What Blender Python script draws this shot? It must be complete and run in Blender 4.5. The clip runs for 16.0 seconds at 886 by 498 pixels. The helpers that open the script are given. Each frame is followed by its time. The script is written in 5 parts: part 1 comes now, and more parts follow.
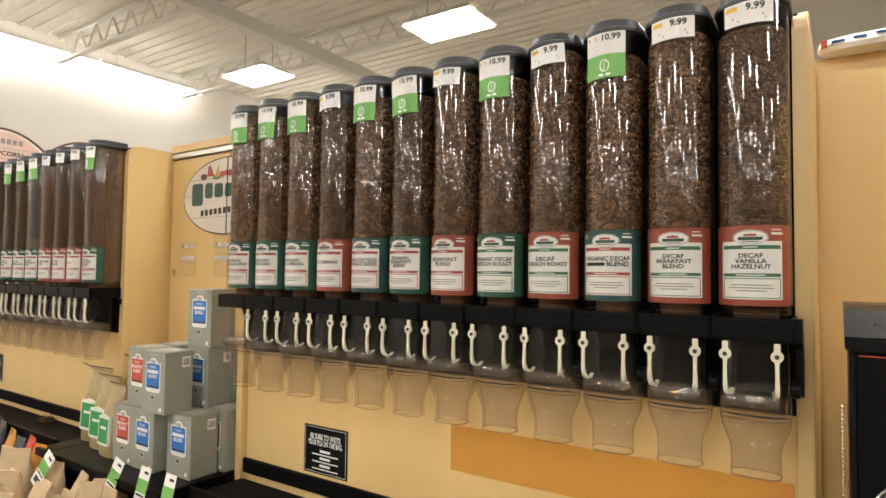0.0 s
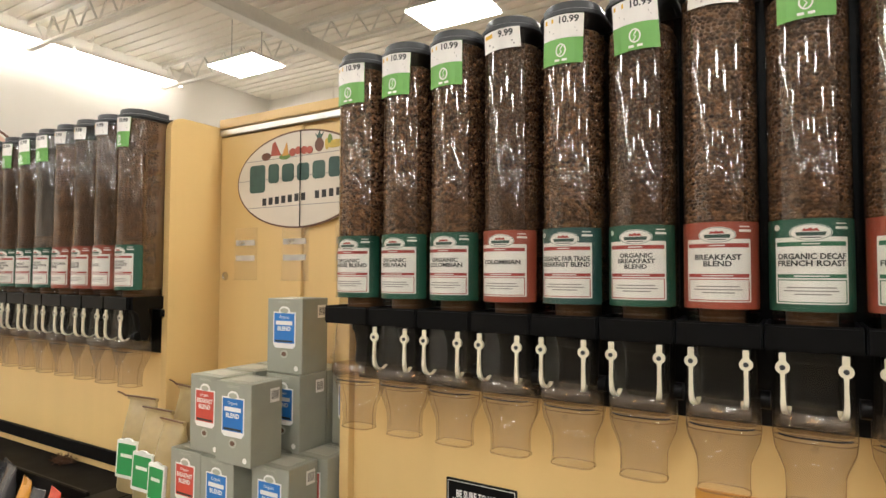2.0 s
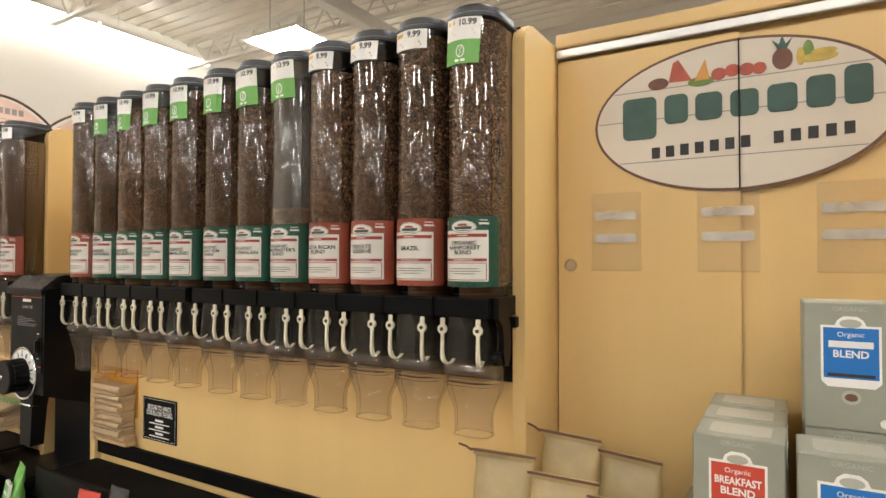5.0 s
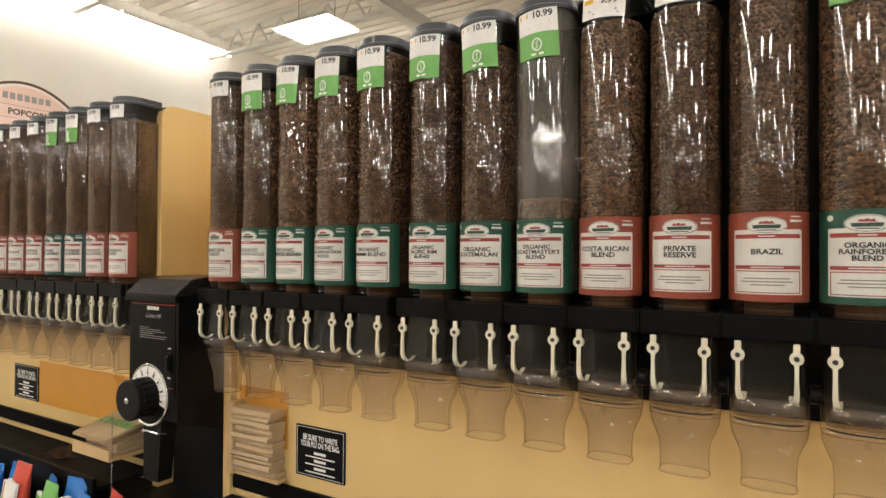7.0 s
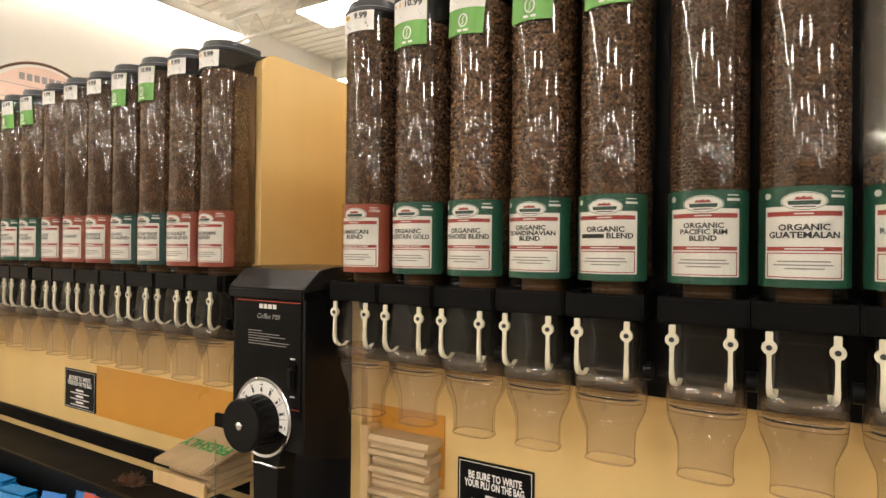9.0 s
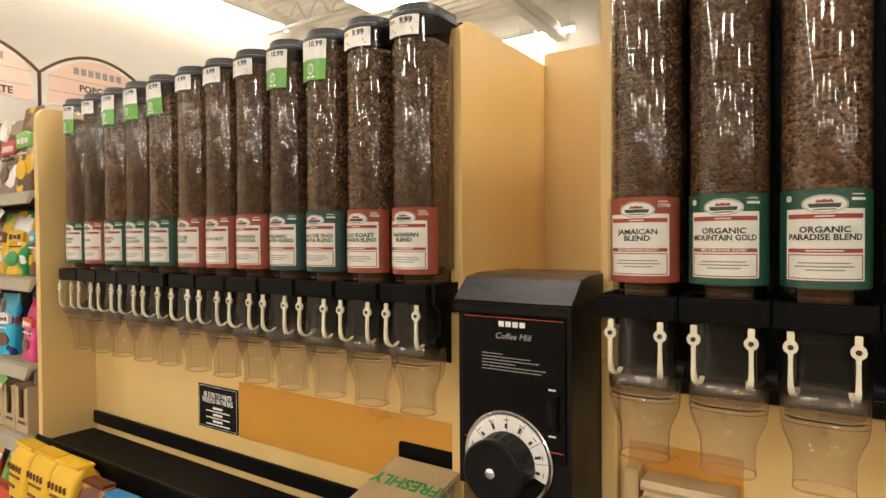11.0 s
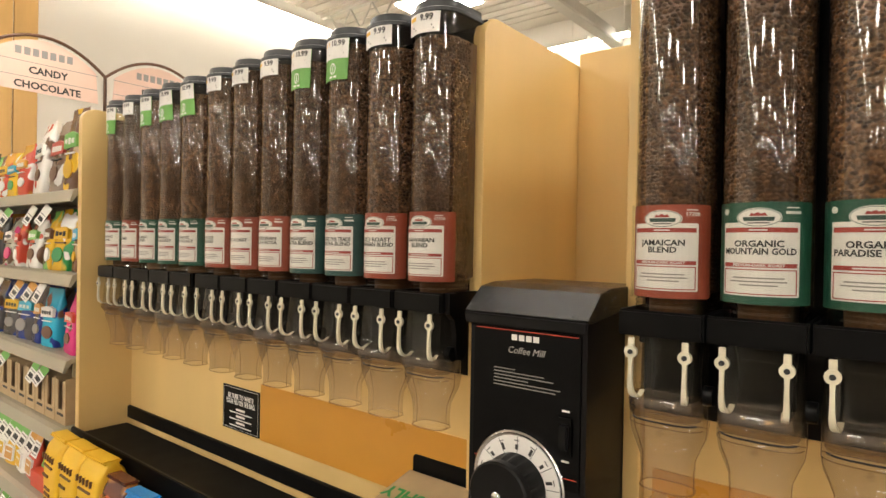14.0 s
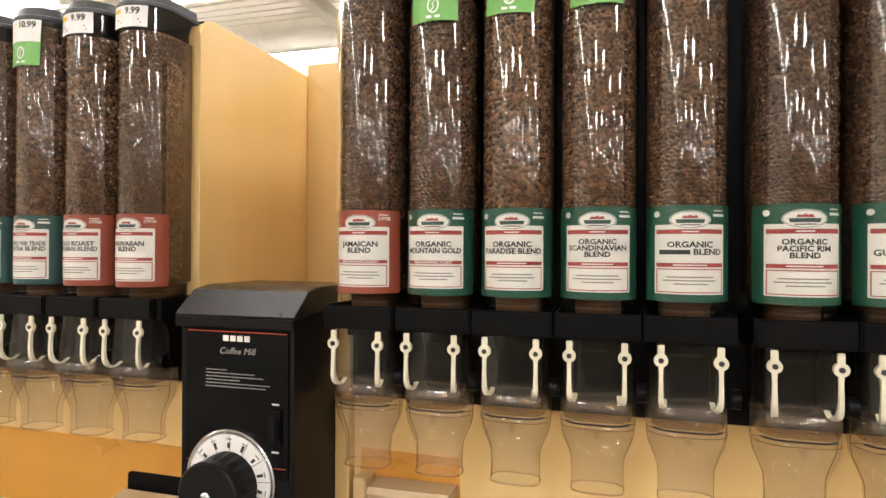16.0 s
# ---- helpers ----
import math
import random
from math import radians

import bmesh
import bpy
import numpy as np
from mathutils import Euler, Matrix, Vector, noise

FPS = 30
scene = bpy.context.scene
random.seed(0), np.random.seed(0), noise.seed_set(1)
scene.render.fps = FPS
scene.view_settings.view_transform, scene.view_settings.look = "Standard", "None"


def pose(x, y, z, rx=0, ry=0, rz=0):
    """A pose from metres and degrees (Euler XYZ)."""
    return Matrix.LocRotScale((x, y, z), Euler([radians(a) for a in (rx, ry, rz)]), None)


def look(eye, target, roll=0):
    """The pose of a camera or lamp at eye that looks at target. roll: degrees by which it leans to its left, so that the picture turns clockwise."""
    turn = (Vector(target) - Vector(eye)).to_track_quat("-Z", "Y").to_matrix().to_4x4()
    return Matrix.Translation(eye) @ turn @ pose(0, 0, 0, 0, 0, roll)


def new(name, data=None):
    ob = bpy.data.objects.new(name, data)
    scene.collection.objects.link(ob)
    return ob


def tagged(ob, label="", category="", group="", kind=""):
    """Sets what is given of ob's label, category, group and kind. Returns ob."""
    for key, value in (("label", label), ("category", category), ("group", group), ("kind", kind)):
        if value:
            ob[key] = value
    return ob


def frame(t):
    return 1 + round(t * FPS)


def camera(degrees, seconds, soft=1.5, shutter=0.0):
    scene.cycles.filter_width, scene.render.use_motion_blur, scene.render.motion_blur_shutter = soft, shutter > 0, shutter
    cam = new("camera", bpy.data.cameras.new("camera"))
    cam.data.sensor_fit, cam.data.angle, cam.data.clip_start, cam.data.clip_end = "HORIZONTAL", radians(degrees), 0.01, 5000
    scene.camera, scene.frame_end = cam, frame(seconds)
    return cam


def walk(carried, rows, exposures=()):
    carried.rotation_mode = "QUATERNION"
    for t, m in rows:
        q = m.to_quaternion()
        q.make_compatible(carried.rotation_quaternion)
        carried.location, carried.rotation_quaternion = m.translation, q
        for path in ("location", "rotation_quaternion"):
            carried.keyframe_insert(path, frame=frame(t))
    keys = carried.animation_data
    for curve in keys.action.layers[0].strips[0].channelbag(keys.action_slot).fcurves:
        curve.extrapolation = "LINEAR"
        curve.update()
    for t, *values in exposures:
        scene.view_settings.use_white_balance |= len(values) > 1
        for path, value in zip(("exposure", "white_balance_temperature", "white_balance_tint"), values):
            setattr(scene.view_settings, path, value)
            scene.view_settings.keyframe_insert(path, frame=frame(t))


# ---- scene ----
U = 0.668            # metres in one unit of the plan (12 bins on a 4 ft bay)
H0 = 0.445           # height of the plan's zero over the floor


def W(x, y, z):
    """A place of the plan in metres."""
    return Vector((x * U, y * U, z * U + H0))


cam = camera(73.7, 16.0, soft=1.5)
PATH = [
    (0, (1.873, -1.389, 1.503), (0.765, 0.274, 1.59), 0.7),
    (0.5, (1.626, -1.271, 1.501), (0.518, 0.392, 1.58), 0.2),
    (1, (1.465, -1.192, 1.508), (0.362, 0.474, 1.585), 0.0),
    (1.5, (1.3, -1.196, 1.498), (0.227, 0.489, 1.581), 0.3),
    (2, (1.103, -1.26, 1.514), (0.068, 0.449, 1.594), 0.2),
    (2.5, (0.896, -1.362, 1.501), (-0.114, 0.361, 1.586), 0.2),
    (3, (0.676, -1.353, 1.479), (-0.318, 0.38, 1.561), 0.1),
    (3.5, (0.404, -1.271, 1.489), (-0.583, 0.467, 1.558), 0.0),
    (4, (0.144, -1.25, 1.494), (-0.857, 0.481, 1.555), 0.1),
    (4.2, (0.028, -1.271, 1.5), (-0.985, 0.452, 1.557), -0.2),
    (6.3, (-0.856, -1.178, 1.511), (-1.893, 0.532, 1.544), 0.5),
    (6.5, (-0.938, -1.194, 1.52), (-1.972, 0.517, 1.551), 0.4),
    (7, (-1.131, -1.267, 1.525), (-2.159, 0.449, 1.554), 0.3),
    (7.5, (-1.286, -1.302, 1.508), (-2.302, 0.42, 1.537), 0.2),
    (8, (-1.463, -1.217, 1.494), (-2.479, 0.505, 1.517), 0.3),
    (8.5, (-1.608, -1.149, 1.505), (-2.642, 0.563, 1.521), 0.3),
    (9, (-1.786, -1.15, 1.501), (-2.823, 0.56, 1.507), 0.6),
    (9.5, (-2.012, -1.213, 1.53), (-3.038, 0.504, 1.532), 0.3),
    (10, (-2.182, -1.198, 1.524), (-3.205, 0.52, 1.513), -0.3),
    (12.3, (-2.49, -1.185, 1.548), (-3.751, 0.367, 1.515), 1.1),
    (12.5, (-2.485, -1.175, 1.54), (-3.757, 0.367, 1.516), 1.3),
    (13, (-2.48, -1.174, 1.54), (-3.755, 0.366, 1.515), 1.1),
    (13.5, (-2.449, -1.156, 1.541), (-3.725, 0.384, 1.516), 0.9),
    (14, (-2.371, -1.092, 1.534), (-3.614, 0.474, 1.521), 1.0),
    (14.5, (-2.285, -1.024, 1.525), (-3.446, 0.604, 1.522), 1.2),
    (15, (-2.258, -1.025, 1.536), (-3.281, 0.693, 1.532), 1.0),
    (15.5, (-2.254, -1.067, 1.548), (-3.081, 0.754, 1.55), 0.6),
    (16, (-2.232, -1.112, 1.532), (-2.787, 0.81, 1.539), 0.3),
]
walk(cam, [(t, look(W(*eye), W(*goal), roll)) for t, eye, goal, roll in PATH],
     exposures=((0, -0.36, 5900, 10), (4, -0.38, 5900, 10), (7, -0.5, 5950, 10), (9, -0.32, 6250, 11), (10, -0.3, 6400, 10), (12.5, -0.5, 6500, 10),
                (14, -0.42, 6400, 10), (15, -0.28, 6200, 11), (16, -0.05, 5850, 12)))

# ---- world and light ----
FLOOR_Z = -H0 / U
world = bpy.data.worlds.new("world")
scene.world = world
world.use_nodes = True
world.node_tree.nodes["Background"].inputs[0].default_value = (1.0, 0.85, 0.65, 1)
world.node_tree.nodes["Background"].inputs[1].default_value = 0.05
LAMP = 68.0
TUBE = 35.0


# ---- materials ----
def rgb(h, k=1.0):
    """Linear colour from a hex string."""
    c = [int(h[i:i + 2], 16) / 255 for i in (0, 2, 4)]
    return tuple(k * (v / 12.92 if v < 0.04045 else ((v + 0.055) / 1.055) ** 2.4) for v in c) + (1,)


def mat(name, base, rough=0.5, metal=0.0, var=0.0, scale=20.0, bump=0.0, bscale=200.0, coat=0.0, stretch=(1, 1, 1), spec=0.5):
    m = bpy.data.materials.new(name)
    m.use_nodes = True
    nt = m.node_tree
    b = nt.nodes["Principled BSDF"]
    b.inputs["Base Color"].default_value = base
    b.inputs["Roughness"].default_value = rough
    b.inputs["Metallic"].default_value = metal
    b.inputs["Coat Weight"].default_value = coat
    b.inputs["Specular IOR Level"].default_value = spec
    if var or bump:
        tc = nt.nodes.new("ShaderNodeTexCoord")
        mp = nt.nodes.new("ShaderNodeMapping")
        mp.inputs["Scale"].default_value = stretch
        nt.links.new(tc.outputs["Object"], mp.inputs[0])
    if var:
        n = nt.nodes.new("ShaderNodeTexNoise")
        n.inputs["Scale"].default_value = scale
        n.inputs["Detail"].default_value = 6
        nt.links.new(mp.outputs[0], n.inputs[0])
        r = nt.nodes.new("ShaderNodeMapRange")
        r.inputs[1].default_value, r.inputs[2].default_value = 0.3, 0.7
        r.inputs[3].default_value, r.inputs[4].default_value = 1 - var, 1 + var
        nt.links.new(n.outputs[0], r.inputs[0])
        oi = nt.nodes.new("ShaderNodeObjectInfo")
        r2 = nt.nodes.new("ShaderNodeMapRange")
        r2.inputs[3].default_value, r2.inputs[4].default_value = 1 - var * 0.5, 1 + var * 0.5
        nt.links.new(oi.outputs["Random"], r2.inputs[0])
        mu = nt.nodes.new("ShaderNodeMath")
        mu.operation = "MULTIPLY"
        nt.links.new(r.outputs[0], mu.inputs[0])
        nt.links.new(r2.outputs[0], mu.inputs[1])
        mx = nt.nodes.new("ShaderNodeVectorMath")
        mx.operation = "SCALE"
        mx.inputs[0].default_value = base[:3]
        nt.links.new(mu.outputs[0], mx.inputs[3])
        nt.links.new(mx.outputs[0], b.inputs["Base Color"])
        rr = nt.nodes.new("ShaderNodeMapRange")
        rr.inputs[3].default_value, rr.inputs[4].default_value = max(0.02, rough - 0.1), min(1, rough + 0.1)
        nt.links.new(n.outputs[0], rr.inputs[0])
        nt.links.new(rr.outputs[0], b.inputs["Roughness"])
    if bump:
        n2 = nt.nodes.new("ShaderNodeTexNoise")
        n2.inputs["Scale"].default_value = bscale
        nt.links.new(mp.outputs[0], n2.inputs[0])
        bp = nt.nodes.new("ShaderNodeBump")
        bp.inputs["Strength"].default_value = bump
        bp.inputs["Distance"].default_value = 0.002
        nt.links.new(n2.outputs[0], bp.inputs["Height"])
        nt.links.new(bp.outputs[0], b.inputs["Normal"])
    return m


def clear(name, tint, ior=1.45, rough=0.04, haze=0.0, haze_colour=(0.8, 0.75, 0.7, 1), edge=0.6, wavy=0.03):
    """Thin clear plastic: see-through, gloss by Fresnel, a little haze."""
    m = bpy.data.materials.new(name)
    m.use_nodes = True
    nt = m.node_tree
    nt.nodes.remove(nt.nodes["Principled BSDF"])
    out = nt.nodes["Material Output"]
    tr = nt.nodes.new("ShaderNodeBsdfTransparent")
    tr.inputs[0].default_value = tint
    df = nt.nodes.new("ShaderNodeBsdfDiffuse")
    df.inputs[0].default_value = haze_colour
    gl = nt.nodes.new("ShaderNodeBsdfGlossy")
    gl.inputs["Roughness"].default_value = rough
    lw = nt.nodes.new("ShaderNodeLayerWeight")
    lw.inputs[0].default_value = 0.5
    pw = nt.nodes.new("ShaderNodeMath")
    pw.operation = "POWER"
    pw.inputs[1].default_value = 4.0
    nt.links.new(lw.outputs["Facing"], pw.inputs[0])
    fr = nt.nodes.new("ShaderNodeMath")
    fr.operation = "MULTIPLY_ADD"
    fr.inputs[1].default_value = edge
    fr.inputs[2].default_value = ((ior - 1) / (ior + 1)) ** 2
    nt.links.new(pw.outputs[0], fr.inputs[0])
    m1, m2 = nt.nodes.new("ShaderNodeMixShader"), nt.nodes.new("ShaderNodeMixShader")
    m1.inputs[0].default_value = haze
    tc = nt.nodes.new("ShaderNodeTexCoord")
    ns = nt.nodes.new("ShaderNodeTexNoise")
    ns.inputs["Scale"].default_value = 14
    nt.links.new(tc.outputs["Object"], ns.inputs[0])
    if haze:
        mr = nt.nodes.new("ShaderNodeMapRange")
        mr.inputs[1].default_value, mr.inputs[2].default_value = 0.3, 0.7
        mr.inputs[3].default_value, mr.inputs[4].default_value = haze * 0.6, haze * 1.4
        nt.links.new(ns.outputs[0], mr.inputs[0])
        nt.links.new(mr.outputs[0], m1.inputs[0])
    bp = nt.nodes.new("ShaderNodeBump")
    bp.inputs["Strength"].default_value = wavy
    bp.inputs["Distance"].default_value = 0.003
    nt.links.new(ns.outputs[0], bp.inputs["Height"])
    nt.links.new(bp.outputs[0], gl.inputs["Normal"])
    nt.links.new(tr.outputs[0], m1.inputs[1])
    nt.links.new(df.outputs[0], m1.inputs[2])
    nt.links.new(fr.outputs[0], m2.inputs[0])
    nt.links.new(m1.outputs[0], m2.inputs[1])
    nt.links.new(gl.outputs[0], m2.inputs[2])
    nt.links.new(m2.outputs[0], out.inputs[0])
    return m


def glow(name, colour, strength):
    m = bpy.data.materials.new(name)
    m.use_nodes = True
    b = m.node_tree.nodes["Principled BSDF"]
    b.inputs["Base Color"].default_value = (0.8, 0.8, 0.8, 1)
    b.inputs["Emission Color"].default_value = colour
    b.inputs["Emission Strength"].default_value = strength
    return m


def beans_material(name, dark, light):
    """Roasted beans: every bean its own brown, every bin its own roast."""
    m = mat(name, dark, 0.55, spec=0.3)
    nt = m.node_tree
    b = nt.nodes["Principled BSDF"]
    ge = nt.nodes.new("ShaderNodeNewGeometry")
    oi = nt.nodes.new("ShaderNodeObjectInfo")
    pw = nt.nodes.new("ShaderNodeMath")
    pw.operation = "POWER"
    pw.inputs[1].default_value = 1.6
    nt.links.new(ge.outputs["Random Per Island"], pw.inputs[0])
    ro = nt.nodes.new("ShaderNodeMapRange")
    ro.inputs[3].default_value, ro.inputs[4].default_value = 0.35, 1.0
    nt.links.new(oi.outputs["Random"], ro.inputs[0])
    mu = nt.nodes.new("ShaderNodeMath")
    mu.operation = "MULTIPLY"
    nt.links.new(pw.outputs[0], mu.inputs[0])
    nt.links.new(ro.outputs[0], mu.inputs[1])
    mx = nt.nodes.new("ShaderNodeMix")
    mx.data_type = "RGBA"
    mx.inputs[6].default_value, mx.inputs[7].default_value = dark, light
    nt.links.new(mu.outputs[0], mx.inputs[0])
    tc = nt.nodes.new("ShaderNodeTexCoord")
    n = nt.nodes.new("ShaderNodeTexNoise")
    n.inputs["Scale"].default_value = 260
    nt.links.new(tc.outputs["Object"], n.inputs[0])
    r = nt.nodes.new("ShaderNodeMapRange")
    r.inputs[1].default_value, r.inputs[2].default_value = 0.3, 0.7
    r.inputs[3].default_value, r.inputs[4].default_value = 0.7, 1.3
    nt.links.new(n.outputs[0], r.inputs[0])
    sc = nt.nodes.new("ShaderNodeVectorMath")
    sc.operation = "SCALE"
    nt.links.new(mx.outputs[2], sc.inputs[0])
    nt.links.new(r.outputs[0], sc.inputs[3])
    nt.links.new(sc.outputs[0], b.inputs["Base Color"])
    return m


def printed(name, base, second, third, rough=0.25):
    """Printed film: a ground colour with ragged fields of two others, crumpled."""
    m = mat(name, base, rough, bump=0.7, bscale=26)
    nt = m.node_tree
    b = nt.nodes["Principled BSDF"]
    tc = nt.nodes.new("ShaderNodeTexCoord")
    oi = nt.nodes.new("ShaderNodeObjectInfo")
    off = nt.nodes.new("ShaderNodeVectorMath")
    off.operation = "MULTIPLY_ADD"
    off.inputs[1].default_value = (9, 9, 9)
    nt.links.new(oi.outputs["Random"], off.inputs[0])
    nt.links.new(tc.outputs["Object"], off.inputs[2])
    last = None
    for scale, cut, colour in ((9, 0.55, second), (15, 0.6, third)):
        n = nt.nodes.new("ShaderNodeTexNoise")
        n.inputs["Scale"].default_value = scale
        n.inputs["Detail"].default_value = 1.5
        nt.links.new(off.outputs[0], n.inputs[0])
        r = nt.nodes.new("ShaderNodeMapRange")
        r.inputs[1].default_value, r.inputs[2].default_value = cut, cut + 0.025
        nt.links.new(n.outputs[0], r.inputs[0])
        mx = nt.nodes.new("ShaderNodeMix")
        mx.data_type = "RGBA"
        mx.inputs[6].default_value, mx.inputs[7].default_value = base, colour
        if last:
            nt.links.new(last, mx.inputs[6])
        nt.links.new(r.outputs[0], mx.inputs[0])
        last = mx.outputs[2]
    nt.links.new(last, b.inputs["Base Color"])
    return m


M = {}
M["maple"] = mat("maple", (0.70, 0.485, 0.195, 1), 0.36, var=0.07, scale=5, stretch=(1, 1, 0.12), bump=0.08, bscale=60)
M["maple_edge"] = mat("maple_edge", (0.62, 0.42, 0.2, 1), 0.45, var=0.1, scale=12, stretch=(1, 1, 0.15))
M["orange"] = mat("orange", (0.58, 0.27, 0.035, 1), 0.3, var=0.06, scale=6)
M["black"] = mat("black", (0.0035, 0.0033, 0.0032, 1), 0.36, var=0.15, scale=25, spec=0.11)
M["black_metal"] = mat("black_metal", (0.005, 0.0046, 0.0042, 1), 0.36, var=0.25, scale=18, bump=0.1, bscale=400, spec=0.12)
M["mill_black"] = mat("mill_black", (0.0055, 0.0053, 0.0054, 1), 0.32, var=0.15, scale=30, bump=0.12, bscale=700, spec=0.17)
M["mill_lid"] = mat("mill_lid", (0.008, 0.008, 0.0085, 1), 0.24, var=0.2, scale=160, bump=0.5, bscale=900)
M["grate"] = mat("grate", (0.005, 0.0047, 0.0044, 1), 0.6, var=0.3, scale=15, spec=0.15)
M["lid"] = mat("lid", (0.028, 0.029, 0.03, 1), 0.36, var=0.15, scale=30, bump=0.1, bscale=300)
M["ivory"] = mat("ivory", (0.72, 0.66, 0.5, 1), 0.4, var=0.05, scale=60)
M["steel"] = mat("steel", (0.7, 0.7, 0.7, 1), 0.22, 1.0, var=0.05)
M["alu"] = mat("alu", (0.62, 0.6, 0.56, 1), 0.4, 1.0, var=0.08, scale=8, stretch=(0.1, 1, 1))
M["paper"] = mat("paper", (0.82, 0.79, 0.74, 1), 0.55, var=0.03, scale=40)
M["ink"] = mat("ink", (0.03, 0.027, 0.025, 1), 0.6)
M["pale_ink"] = mat("pale_ink", (0.4, 0.38, 0.35, 1), 0.6)
M["grey_ink"] = mat("grey_ink", (0.28, 0.26, 0.24, 1), 0.6)
M["label_green"] = mat("label_green", (0.02, 0.092, 0.055, 1), 0.35, var=0.06, scale=30)
M["label_teal"] = mat("label_teal", (0.03, 0.085, 0.075, 1), 0.35, var=0.06, scale=30)
M["label_red"] = mat("label_red", (0.33, 0.07, 0.038, 1), 0.35, var=0.06, scale=30)
M["stripe_red"] = mat("stripe_red", (0.38, 0.05, 0.035, 1), 0.5)
M["stripe_green"] = mat("stripe_green", (0.04, 0.16, 0.08, 1), 0.5)
M["tag_green"] = mat("tag_green", (0.17, 0.42, 0.09, 1), 0.45, var=0.05)
M["yellow"] = mat("yellow", (0.72, 0.43, 0.02, 1), 0.5)
M["shell"] = clear("shell", (0.95, 0.93, 0.9, 1), 1.9, 0.06, 0.0, wavy=0.006)
# the tube plastic with a stronger brownish haze, for the nearly empty bin
M["shell_hazy"] = clear("shell_hazy", (0.9, 0.88, 0.84, 1), 2.0, 0.06, 0.16, (0.5, 0.45, 0.38, 1), wavy=0.008)
M["tape"] = clear("tape", (0.95, 0.94, 0.92, 1), 1.4, 0.2, 0.42, (0.8, 0.77, 0.7, 1), edge=0.1)
# the warm haze colour helps paint the soft floor reflections on the gate
M["gate"] = clear("gate", (0.8, 0.72, 0.62, 1), 1.7, 0.14, 0.05, (0.5, 0.4, 0.33, 1), edge=0.5)
M["chute"] = clear("chute", (0.9, 0.87, 0.82, 1), 1.5, 0.06, 0.06, (0.7, 0.58, 0.45, 1), edge=0.4)
M["holder"] = clear("holder", (0.96, 0.96, 0.95, 1), 1.28, 0.05, 0.0, edge=0.2)
M["clear"] = clear("clear", (0.92, 0.90, 0.86, 1), 1.6, 0.07, 0.012, (0.6, 0.5, 0.35, 1), edge=0.8)
# brownish tint for the thin lines that darken the spout's edges
M["seam"] = clear("seam", (0.8, 0.74, 0.66, 1), 1.6, 0.06, 0.05, edge=0.5)
M["pouch"] = clear("pouch", (0.985, 0.98, 0.97, 1), 1.4, 0.1, 0.03, edge=0.2)
M["beans"] = beans_material("beans", (0.05, 0.026, 0.014, 1), (0.3, 0.155, 0.07, 1))
M["wall"] = mat("wall", (0.74, 0.70, 0.62, 1), 0.8, var=0.03, scale=0.6, bump=0.05, bscale=80)
M["ceiling"] = mat("ceiling", (0.8, 0.75, 0.66, 1), 0.8, var=0.04, scale=0.5)
M["floor"] = mat("floor", (0.2, 0.165, 0.125, 1), 0.35, var=0.12, scale=1.5, bump=0.03, bscale=30)
M["pine"] = mat("pine", (0.62, 0.38, 0.13, 1), 0.5, var=0.16, scale=4, stretch=(1, 1, 0.1))
M["lamp"] = glow("lamp", (1.0, 0.93, 0.82, 1), LAMP)
M["lamp_tube"] = glow("lamp_tube", (1.0, 0.92, 0.8, 1), TUBE)
M["white_metal"] = mat("white_metal", (0.7, 0.67, 0.6, 1), 0.5, var=0.04)
M["shelf_cream"] = mat("shelf_cream", (0.37, 0.33, 0.245, 1), 0.45, var=0.06, scale=10)
M["carton"] = mat("carton", (0.30, 0.30, 0.235, 1), 0.55, var=0.05, scale=25, bump=0.05, bscale=150)
M["carton_pale"] = mat("carton_pale", (0.42, 0.41, 0.33, 1), 0.55, var=0.05, scale=25)
M["blue"] = mat("blue", (0.02, 0.16, 0.48, 1), 0.4, var=0.05)
M["red"] = mat("red", (0.55, 0.06, 0.03, 1), 0.4, var=0.05)
M["green"] = mat("green", (0.02, 0.26, 0.06, 1), 0.4, var=0.05)
M["brown"] = mat("brown", (0.13, 0.06, 0.03, 1), 0.5)
M["kraft"] = mat("kraft", (0.48, 0.345, 0.19, 1), 0.6, var=0.12, scale=14, bump=0.35, bscale=28)
M["kraft_bag"] = mat("kraft_bag", (0.38, 0.28, 0.12, 1), 0.34, var=0.2, scale=12, bump=1.0, bscale=26)
M["foil"] = mat("foil", (0.05, 0.048, 0.05, 1), 0.2, var=0.2, scale=20, bump=0.9, bscale=30)
M["pink"] = mat("pink", (0.72, 0.5, 0.4, 1), 0.6, var=0.04, scale=5)
M["logo_board"] = mat("logo_board", (0.62, 0.55, 0.45, 1), 0.5, var=0.1, scale=6, stretch=(0.15, 1, 1))
M["logo_green"] = mat("logo_green", (0.04, 0.085, 0.065, 1), 0.5, var=0.15, scale=30)


# ---- mesh helpers ----
def bx(bm, x0, x1, y0, y1, z0, z1, bevel=0.0, seg=2):
    g = bmesh.ops.create_cube(bm, size=1.0)
    m = Matrix.Translation(((x0 + x1) / 2, (y0 + y1) / 2, (z0 + z1) / 2)) @ Matrix.Diagonal((x1 - x0, y1 - y0, z1 - z0, 1))
    bmesh.ops.transform(bm, matrix=m, verts=g["verts"])
    if bevel:
        ed = {e for v in g["verts"] for e in v.link_edges}
        bmesh.ops.bevel(bm, geom=list(ed), offset=bevel, segments=seg, affect="EDGES", clamp_overlap=True)
    return bm


